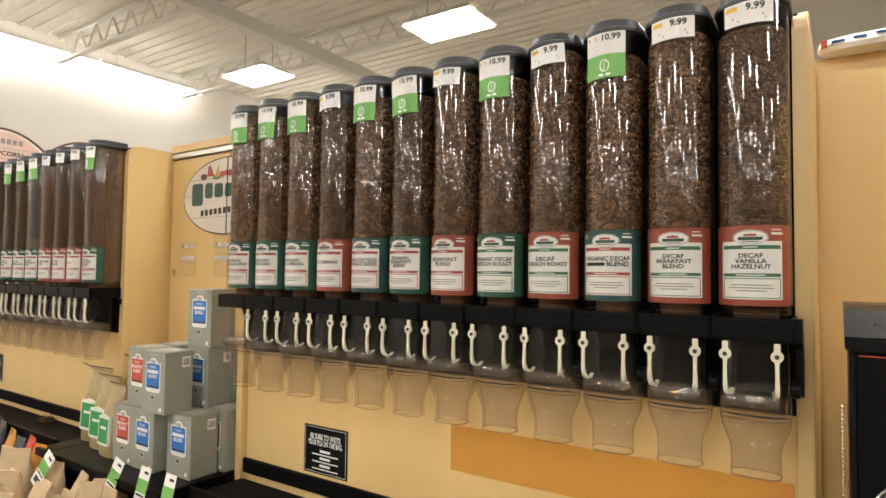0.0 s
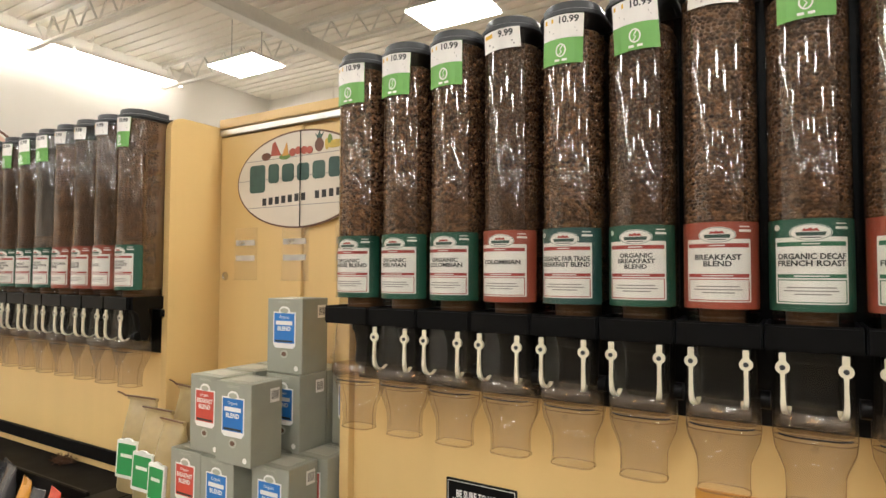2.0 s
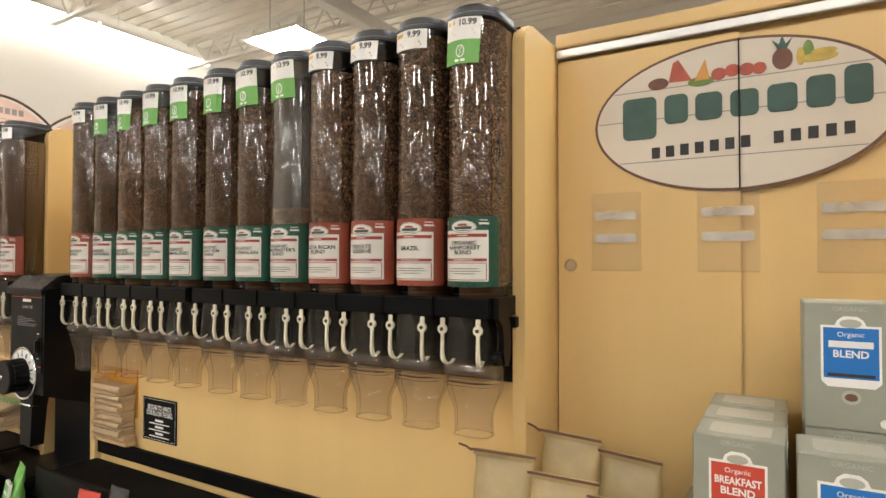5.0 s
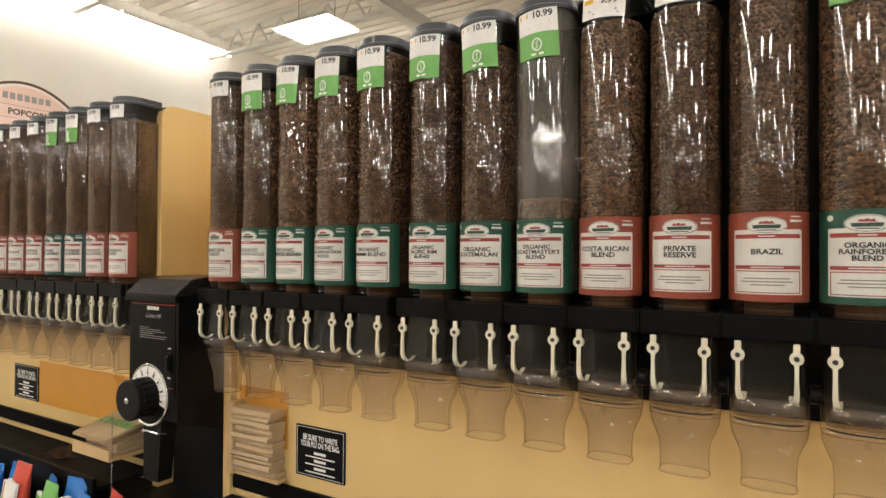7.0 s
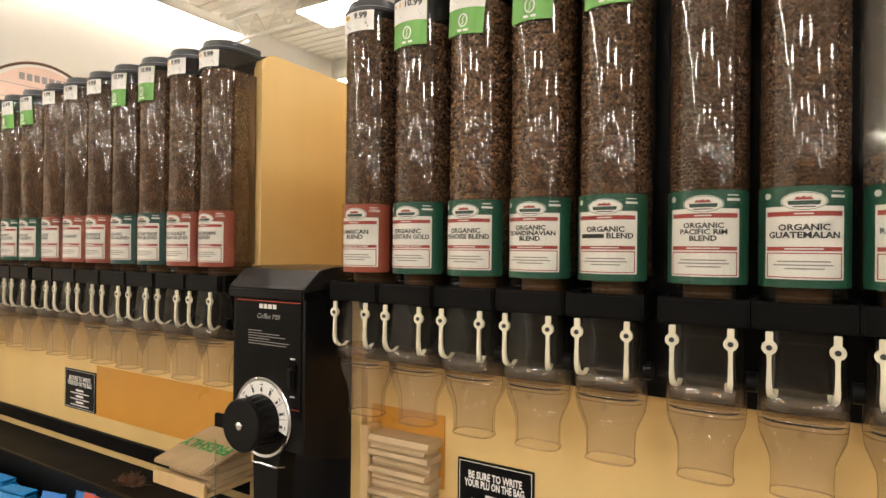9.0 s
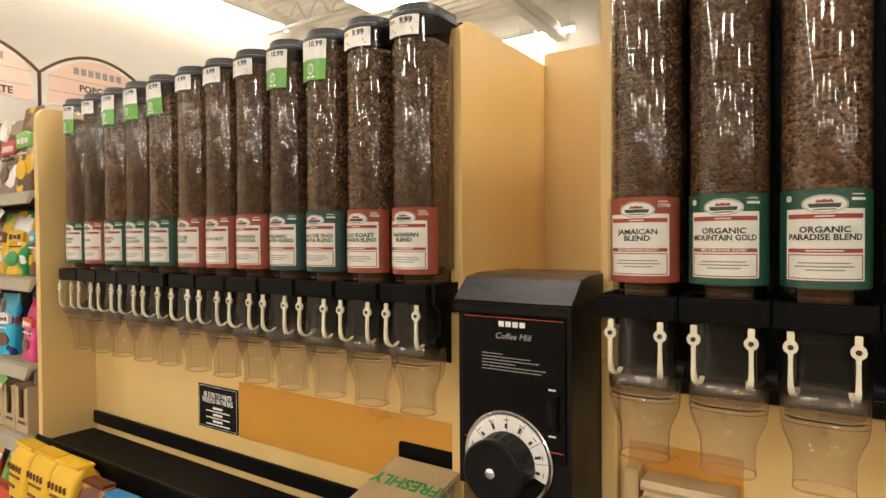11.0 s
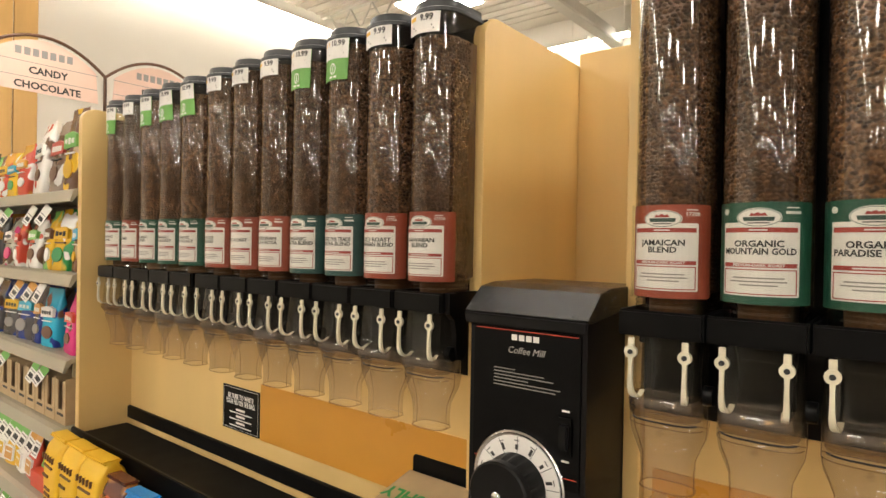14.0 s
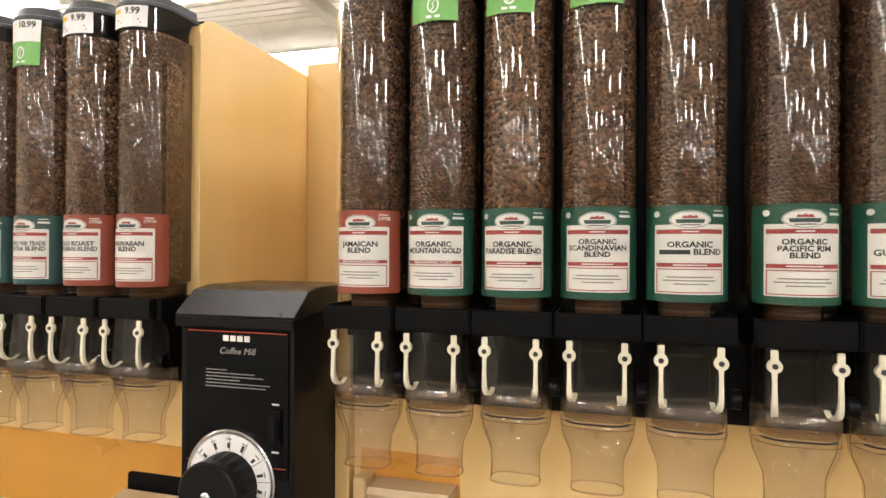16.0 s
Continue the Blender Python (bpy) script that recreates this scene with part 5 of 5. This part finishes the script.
def dry_clump(x, y, z, seed):
    """A small heap of dry brown fibres on the tray."""
    t = thing("fibre_clump", (x, y, z), "small heap of dry brown fibres on the black tray", "clump", "fibre clumps")
    r = random.Random(seed)
    bm = bmesh.new()
    for k in range(160):
        a, e = r.uniform(0, 2 * math.pi), r.uniform(0.1, 1.3)
        q = Vector((math.cos(a) * math.cos(e), math.sin(a) * math.cos(e) * 0.6, math.sin(e) * 0.7)) * r.uniform(0.03, 0.06)
        p = Vector((r.uniform(-0.03, 0.03), r.uniform(-0.02, 0.02), 0.002))
        m = p + q * 0.5 + Vector((r.uniform(-1, 1), r.uniform(-1, 1), r.uniform(0, 1))) * 0.008
        wire([p, m, p + q], 0.0011, 3, bm)
    tagged(part("fibre", bm, "brown", t), kind="stuff")


dry_clump(-1.55, 0.06, 0.713, 1)
dry_clump(-3.68, 0.0, 0.713, 2)


def block_bag(x, y, z, w, h, d, m, print_m, label, group, turn=0.0, seed=0):
    """A square-bottomed coffee bag with a rolled top."""
    t = thing("coffee_bag", (x, y, z), label, "coffee bag", group, turn=radians(turn))
    r = random.Random(seed)
    prof = ((0, 0.96, 0.95), (0.02, 1, 1), (0.45, 1.02, 1.03), (0.8, 1, 0.98), (0.9, 1, 0.75), (0.96, 1, 0.45), (1.0, 1, 0.4))
    part("bag", rings([[(px + 0.003 * (r.random() - 0.5), py + d / 2, h * q + 0.004 * (r.random() - 0.5) * (q > 0.1)) for px, py, _ in super_loop(w / 2 * a, -d / 2 * b, d / 2 * b, 0, 24, 6)] for q, a, b in prof]), m, t, "", 50)
    part("rolled_top", box(-w * 0.49, w * 0.49, d * 0.2, d * 0.75, h * 0.985, h * 1.03, 0.006), m, t, "rolled bag top")
    for row in bars_of_print(w, h):
        part("print", bars([row], -d * 0.02 - 0.003, 0.01), print_m, t)
    return t


def bars_of_print(w, h):
    rows = [(-w * 0.38 + w * 0.16 * k, -w * 0.38 + w * 0.16 * k + w * 0.035, h * 0.78, h * 0.07) for k in range(5)]
    rows += [(-w * 0.3, w * 0.25, h * 0.68, h * 0.02), (-w * 0.36, -w * 0.02, h * 0.55, h * 0.03)]
    rows += [(-w * 0.25, w * 0.1, h * (0.4 - 0.07 * k), h * 0.03) for k in range(4)]
    return rows


M["dotted"] = printed("dotted", (0.11, 0.03, 0.015, 1), (0.45, 0.17, 0.03, 1), (0.5, 0.1, 0.03, 1))
M["cyan_film"] = mat("cyan_film", (0.01, 0.22, 0.55, 1), 0.3, var=0.1, bump=0.5, bscale=28)
for k in range(3):
    block_bag(-4.985 + 0.172 * k, -0.24, 0.432, 0.172, 0.315, 0.12, "yellow", "brown", "bright yellow coffee bag with dark print", "yellow coffee bags", -3 + 2 * k, 40 + k)
for k in range(4):
    block_bag(-4.465 + 0.15 * k, -0.235, 0.432, 0.145, 0.285 - 0.012 * k, 0.1, "dotted" if k == 0 else "cyan_film", "orange" if k == 0 else "paper", "%s printed coffee bag on the lower shelf" % ("brown" if k == 0 else "blue"), "blue and brown coffee bags", 3 * k, 50 + k)

# ---- candy shelves beyond the end panel ----
M["gondola"] = mat("gondola", (0.06, 0.05, 0.04, 1), 0.6, var=0.1)
gx0, gx1 = -7.6, -5.17
structure("gondola_back", box(gx0, gx1, 0.3, 0.33, FLOOR_Z, 2.0), "gondola", "dark metal back of the candy shelves", "shelf")
structure("gondola_base", box(gx0, gx1, -0.2, 0.3, FLOOR_Z, -0.45), "shelf_cream", "cream metal base of the candy shelves", "shelf")


def candy_shelf(z, y0):
    t = thing("shelf", ((gx0 + gx1) / 2, 0.3, z - 0.06), "cream metal shelf with a price rail", "shelf", "candy shelves")
    sm_ = (-(gx0 + gx1) / 2, -0.3, -(z - 0.06))
    part("board", box(gx0, gx1, y0 + 0.02, 0.3, z - 0.02, z), "shelf_cream", t, "", 0, None, sm_)
    part("rail", rings([[(x, y, q) for y, q in ((y0 + 0.02, z), (y0, z - 0.008), (y0 - 0.014, z - 0.055), (y0 - 0.006, z - 0.06), (y0 + 0.02, z - 0.02))] for x in (gx0, gx1)]), "shelf_cream", t, "cream price rail", 0, None, sm_)
    part("bracket", box(gx1 - 0.02, gx1 - 0.012, y0 + 0.03, 0.3, z - 0.08, z - 0.02), "shelf_cream", t, "", 0, None, sm_)


SHELVES = ((1.75, -0.1), (1.385, -0.1), (1.02, -0.12), (0.72, -0.14), (0.40, -0.18), (0.08, -0.2))
for z, y in SHELVES:
    candy_shelf(z, y)


def shelf_tag(x, y, z, top, tilt, w=0.055, h=0.1):
    t = thing("shelf_tag", (x, y, z - h), "paper price tag hanging from a shelf rail", "price tag", "shelf price tags", turn=radians(tilt * 0.3), tilt=radians(-18))
    c = part("card", lambda: box(-w / 2, w / 2, -0.001, 0.001, 0, h), "paper", t, "white paper card", 0, (w, h))
    part("card_head", lambda: box(-w / 2, w / 2, -0.0018, -0.0008, h * 0.62, h), top, c, "coloured card head", 0, (w, h))
    part("card_price", lambda: bars([(-w * 0.3, w * 0.35, h * 0.3, h * 0.2)], -0.0018, -0.0008), "ink", c, "", 0, (w, h))
    part("card_print", lambda: bars([(-w * 0.4, w * 0.4, h * 0.52, h * 0.04), (-w * 0.4, w * 0.3, h * 0.1, h * 0.04)], -0.0018, -0.0008), "grey_ink", c, "", 0, (w, h))
    t.rotation_euler.y = radians(tilt)


tr = random.Random(3)
for x in (-5.55, -5.72, -6.1, -6.25, -6.6):
    shelf_tag(x, -0.118, 1.70, ("paper", "tag_green")[tr.randrange(2)], tr.uniform(15, 40))
for x in (-5.58, -5.72, -5.9, -6.2, -6.5, -6.8):
    shelf_tag(x, -0.118, 1.335, ("paper", "orange")[tr.randrange(2)], tr.uniform(15, 40))
for x in (-5.5, -5.58, -6.05, -6.5, -6.65):
    shelf_tag(x, -0.138, 0.97, "tag_green", tr.uniform(20, 40))
for k in range(15):
    shelf_tag(-5.42 - 0.095 * k, -0.16, 0.67, "orange" if k in (0, 1) else "tag_green", tr.uniform(5, 25), 0.06, 0.11)
for k in range(14):
    shelf_tag(-5.55 - 0.1 * k, -0.2, 0.35, "tag_green", tr.uniform(5, 25), 0.06, 0.11)

CANDY = (
    (1.752, (("brown", -5.32, 0.17, 0.37), ("steel", -5.5, 0.19, 0.34), ("paper", -5.73, 0.21, 0.35), ("red", -5.95, 0.17, 0.26), ("yellow", -6.1, 0.15, 0.24), ("red", -6.27, 0.17, 0.25), ("tag_green", -6.42, 0.13, 0.24), ("foil", -6.58, 0.17, 0.27), ("tag_green", -6.8, 0.18, 0.25), ("orange", -7.02, 0.18, 0.25), ("red", -7.25, 0.18, 0.25))),
    (1.387, (("brown", -5.26, 0.11, 0.27), ("yellow", -5.43, 0.16, 0.29), ("tag_green", -5.6, 0.14, 0.28), ("paper", -5.82, 0.2, 0.28), ("red", -6.02, 0.1, 0.25), ("carton_pale", -6.18, 0.17, 0.27), ("foil", -6.38, 0.15, 0.27), ("red", -6.58, 0.2, 0.29), ("red", -6.82, 0.2, 0.28), ("paper", -7.06, 0.2, 0.28), ("orange", -7.3, 0.18, 0.26))),
    (1.022, (("hot_pink", -5.33, 0.2, 0.27), ("cyan", -5.56, 0.15, 0.28), ("foil", -5.72, 0.12, 0.27), ("navy", -5.9, 0.2, 0.28), ("navy", -6.1, 0.2, 0.27), ("foil", -6.32, 0.19, 0.28), ("foil", -6.52, 0.18, 0.28), ("paper", -6.74, 0.18, 0.26), ("orange", -6.95, 0.18, 0.26), ("navy", -7.2, 0.2, 0.26))),
)
M["hot_pink"] = mat("hot_pink", (0.62, 0.035, 0.19, 1), 0.35, var=0.08, bump=0.4, bscale=30)
M["cyan"] = mat("cyan", (0.03, 0.4, 0.6, 1), 0.35, var=0.08, bump=0.4, bscale=30)
M["navy"] = mat("navy", (0.012, 0.03, 0.2, 1), 0.3, var=0.1, bump=0.4, bscale=30)
for key, second, third in (("brown", "kraft", "yellow"), ("steel", "brown", "paper"), ("paper", "brown", "red"), ("red", "orange", "paper"), ("yellow", "green", "paper"), ("tag_green", "yellow", "brown"),
                           ("foil", "brown", "navy"), ("orange", "yellow", "brown"), ("carton_pale", "hot_pink", "brown"), ("hot_pink", "brown", "foil"), ("cyan", "brown", "navy"), ("navy", "foil", "brown")):
    tone = [M[q].node_tree.nodes["Principled BSDF"].inputs["Base Color"].default_value[:] for q in (key, second, third)]
    if key == "steel":
        tone[0] = (0.25, 0.19, 0.15, 1)
    M["film_" + key] = printed("film_" + key, *tone)
names = {"brown": "brown", "steel": "silver", "paper": "white", "red": "red", "yellow": "yellow", "tag_green": "green", "foil": "black", "orange": "orange", "carton_pale": "pale grey", "hot_pink": "pink", "cyan": "light blue", "navy": "dark blue"}
sub = {"brown": "yellow", "steel": "brown", "paper": "brown", "red": "paper", "yellow": "green", "tag_green": "paper", "foil": "grey_ink", "orange": "brown", "carton_pale": "hot_pink", "hot_pink": "brown", "cyan": "brown", "navy": "grey_ink"}
MIX = ("red", "yellow", "paper", "brown", "orange", "tag_green", "cyan")
cr = random.Random(12)
seed = 200
for z, row in CANDY:
    for m, x, w, h in row:
        for back in (0, 1):
            seed += 1
            pouch("candy_bag", x + 0.01 * cr.uniform(-1, 1), -0.07 + 0.1 * back, z, w * 0.97, h * cr.uniform(0.96, 1.03), 0.075, "film_" + m, "%s candy bag standing on a shelf" % names[m], "candy bag",
                  "candy bags", cr.uniform(-8, 8), cr.uniform(2, 7), None, False, seed, None if back else (MIX[seed % 7], sub[m], MIX[(seed * 3 + 2) % 7]))


def display_box(x, y, z, w, d, h):
    t = thing("display_box", (x, y, z), "open brown cardboard display box of candy bars", "box", "cardboard display boxes")
    part("side", lambda: box(-w / 2, -w / 2 + 0.004, 0, d, 0, h), "kraft", t, "", 0, w)
    part("side", lambda: box(w / 2 - 0.004, w / 2, 0, d, 0, h), "kraft", t, "", 0, (w, 2))
    part("front", lambda: box(-w / 2 + 0.004, w / 2 - 0.004, 0, 0.004, 0, h * 0.3), "kraft", t, "", 0, w)
    for q in (-1, 1):
        part("front_cheek", lambda: box(-w * 0.12, w * 0.12, 0, 0.004, h * 0.3, h * 0.94), "kraft", t, "", 0, w).location = (q * (w * 0.38 - 0.004) * U, 0, 0)
    part("back", lambda: box(-w / 2 + 0.004, w / 2 - 0.004, d - 0.004, d, 0, h), "kraft", t, "", 0, w)
    part("bottom", lambda: box(-w / 2 + 0.004, w / 2 - 0.004, 0.004, d - 0.004, 0, 0.004), "kraft", t, "", 0, w)
    for k in range(2):
        part("bar", lambda: box(-w * 0.2, w * 0.2, 0, 0.03, 0.005, h * 0.85, 0.002), "brown", t, "", 0, w).location = ((k - 0.5) * w * 0.42 * U, 0.02 * U, 0)
    part("print", lambda: bars([(-w * 0.3, w * 0.3, h * 0.2, h * 0.06)], -0.0008, 0.001), "ink", t, "", 0, w)


for k in range(13):
    display_box(-5.29 - 0.125 * k, -0.1, 0.722, 0.118, 0.22, 0.2 + 0.015 * (k % 3))
for k in range(5):
    t = thing("candy_carton", (-5.28 - 0.055 * k, -0.1, 0.47), "narrow bright green candy carton", "carton", "green candy cartons", tilt=radians(-20))
    part("box", lambda: box(-0.023, 0.023, 0, 0.09, 0, 0.17, 0.002), "tag_green", t, "", 0, 1)
    part("print", lambda: bars([(-0.015, 0.015, 0.12, 0.03), (-0.012, 0.012, 0.07, 0.01)], -0.0008, 0.001), "paper", t, "", 0, 1)
t = thing("candy_tray", (-5.36, -0.02, 0.402), "red cardboard tray under green cartons", "tray")
part("tray", box(-0.16, 0.16, -0.12, 0.1, 0, 0.075, 0.003), "red", t)
for k in range(10):
    pouch("candy_bag", -5.62 - 0.14 * k, -0.12, 0.402, 0.125, 0.2, 0.06, ("red", "paper", "yellow", "paper", "carton_pale")[k % 5], "small glossy candy bag on a low shelf", "candy bag", "small candy bags", cr.uniform(-8, 8), 6, (("orange", "yellow")[k % 2], 0.1, 0.45), False, 300 + k)
for k in range(9):
    pouch("candy_bag", -5.4 - 0.17 * k, -0.14, 0.082, 0.15, 0.2, 0.08, ("brown", "hot_pink", "foil", "green", "carton_pale")[k % 5], "small glossy candy bag on a low shelf", "candy bag", "small candy bags", cr.uniform(-8, 8), 6, None, False, 320 + k)

# ---- far wall: pine boards and arched aisle signs ----
for k in range(14):
    y = -2.6 + 0.37 * k
    b = structure("pine_board", box(-14.385, -14.34 - 0.006 * (k % 3), y, y + 0.355, FLOOR_Z, 6.4, 0.008, 1), "pine", "vertical pine board on the wall", "board")


def arch_sign(y0, y1, words):
    """A pale panel under an arched black bar, standing along y and facing the coffee wall."""
    x, zf = -11.5, 3.8
    w = y1 - y0
    t = thing("aisle_sign", (x, (y0 + y1) / 2, 2.2), "pale pink aisle sign under a black arched bar", "sign", "arched aisle signs", turn=radians(90))
    n = 18
    top = [(-w / 2 + w * k / n, zf - 2.2 + 0.36 * (1 - (2 * k / n - 1) ** 2) + 0.06) for k in range(n + 1)]
    part("arch_bar", wire([(a, 0, z) for a, z in top], 0.022, 6), "brown", t, "black arched bar", 40)
    for s in (-1, 1):
        part("post", wire([(s * w / 2, 0, 0), (s * w / 2, 0, zf - 2.2 + 0.06)], 0.022, 6), "brown", t, "", 40)
    ts = [(a * 0.94, z - 0.06) for a, z in top[1:-1]]
    part("sign_panel", plate([(w * 0.44, zf - 2.2 - 0.34), ] + ts[::-1] + [(-w * 0.44, zf - 2.2 - 0.34)], -0.012, 0.0), "pink", t, "pale pink panel")
    for k in range(7):
        part("name_block", bars([(-0.33 + 0.1 * k, -0.33 + 0.1 * k + 0.07, zf - 2.2 + 0.18, 0.1)], -0.016, -0.012), "grey_ink", t, "grey block shape")
    for k, wd in enumerate(words):
        part("lettering", letters(wd, 0.13, 0.05, zf - 2.2 - 0.06 - 0.2 * k, -0.016), "ink", t)
    for k in (0, 1):
        part("panel_line", box(-w * 0.43, w * 0.43, -0.0135, -0.012, zf - 2.2 + 0.04 - 0.2 * k, zf - 2.2 + 0.048 - 0.2 * k), "grey_ink", t)
    return t


arch_sign(1.0, 2.53, ("CANDY", "CHOCOLATE"))
arch_sign(2.53, 4.06, ("POPCORN",))
arch_sign(4.06, 5.59, ("SNACKS",))
structure("far_gondola", box(-11.9, -11.3, 0.9, 6.0, FLOOR_Z, 2.2), "shelf_cream", "tall cream shelf unit under the aisle signs", "shelf")

# ---- wrapped goods on top of the niche ----
wrap = thing("wrapped_goods", (2.05, 0.6, 2.14), "white plastic wrapped pack with blue and red print", "pack")
part("wrap", rings([super_loop(a, b, c, z, 20, 4) for a, b, c, z in ((0.2, -0.05, 0.05, 0), (0.215, -0.06, 0.06, 0.012), (0.21, -0.05, 0.05, 0.032), (0.18, -0.03, 0.04, 0.042))]), "paper", wrap, "", 40)
part("print", bars([(-0.18 + 0.05 * k, -0.15 + 0.05 * k, 0.02 + 0.003 * (k % 3), 0.003) for k in range(7)], -0.063, -0.04), "blue", wrap)
part("print", bars([(-0.205, -0.19, 0.018, 0.016)], -0.063, -0.03), "red", wrap)
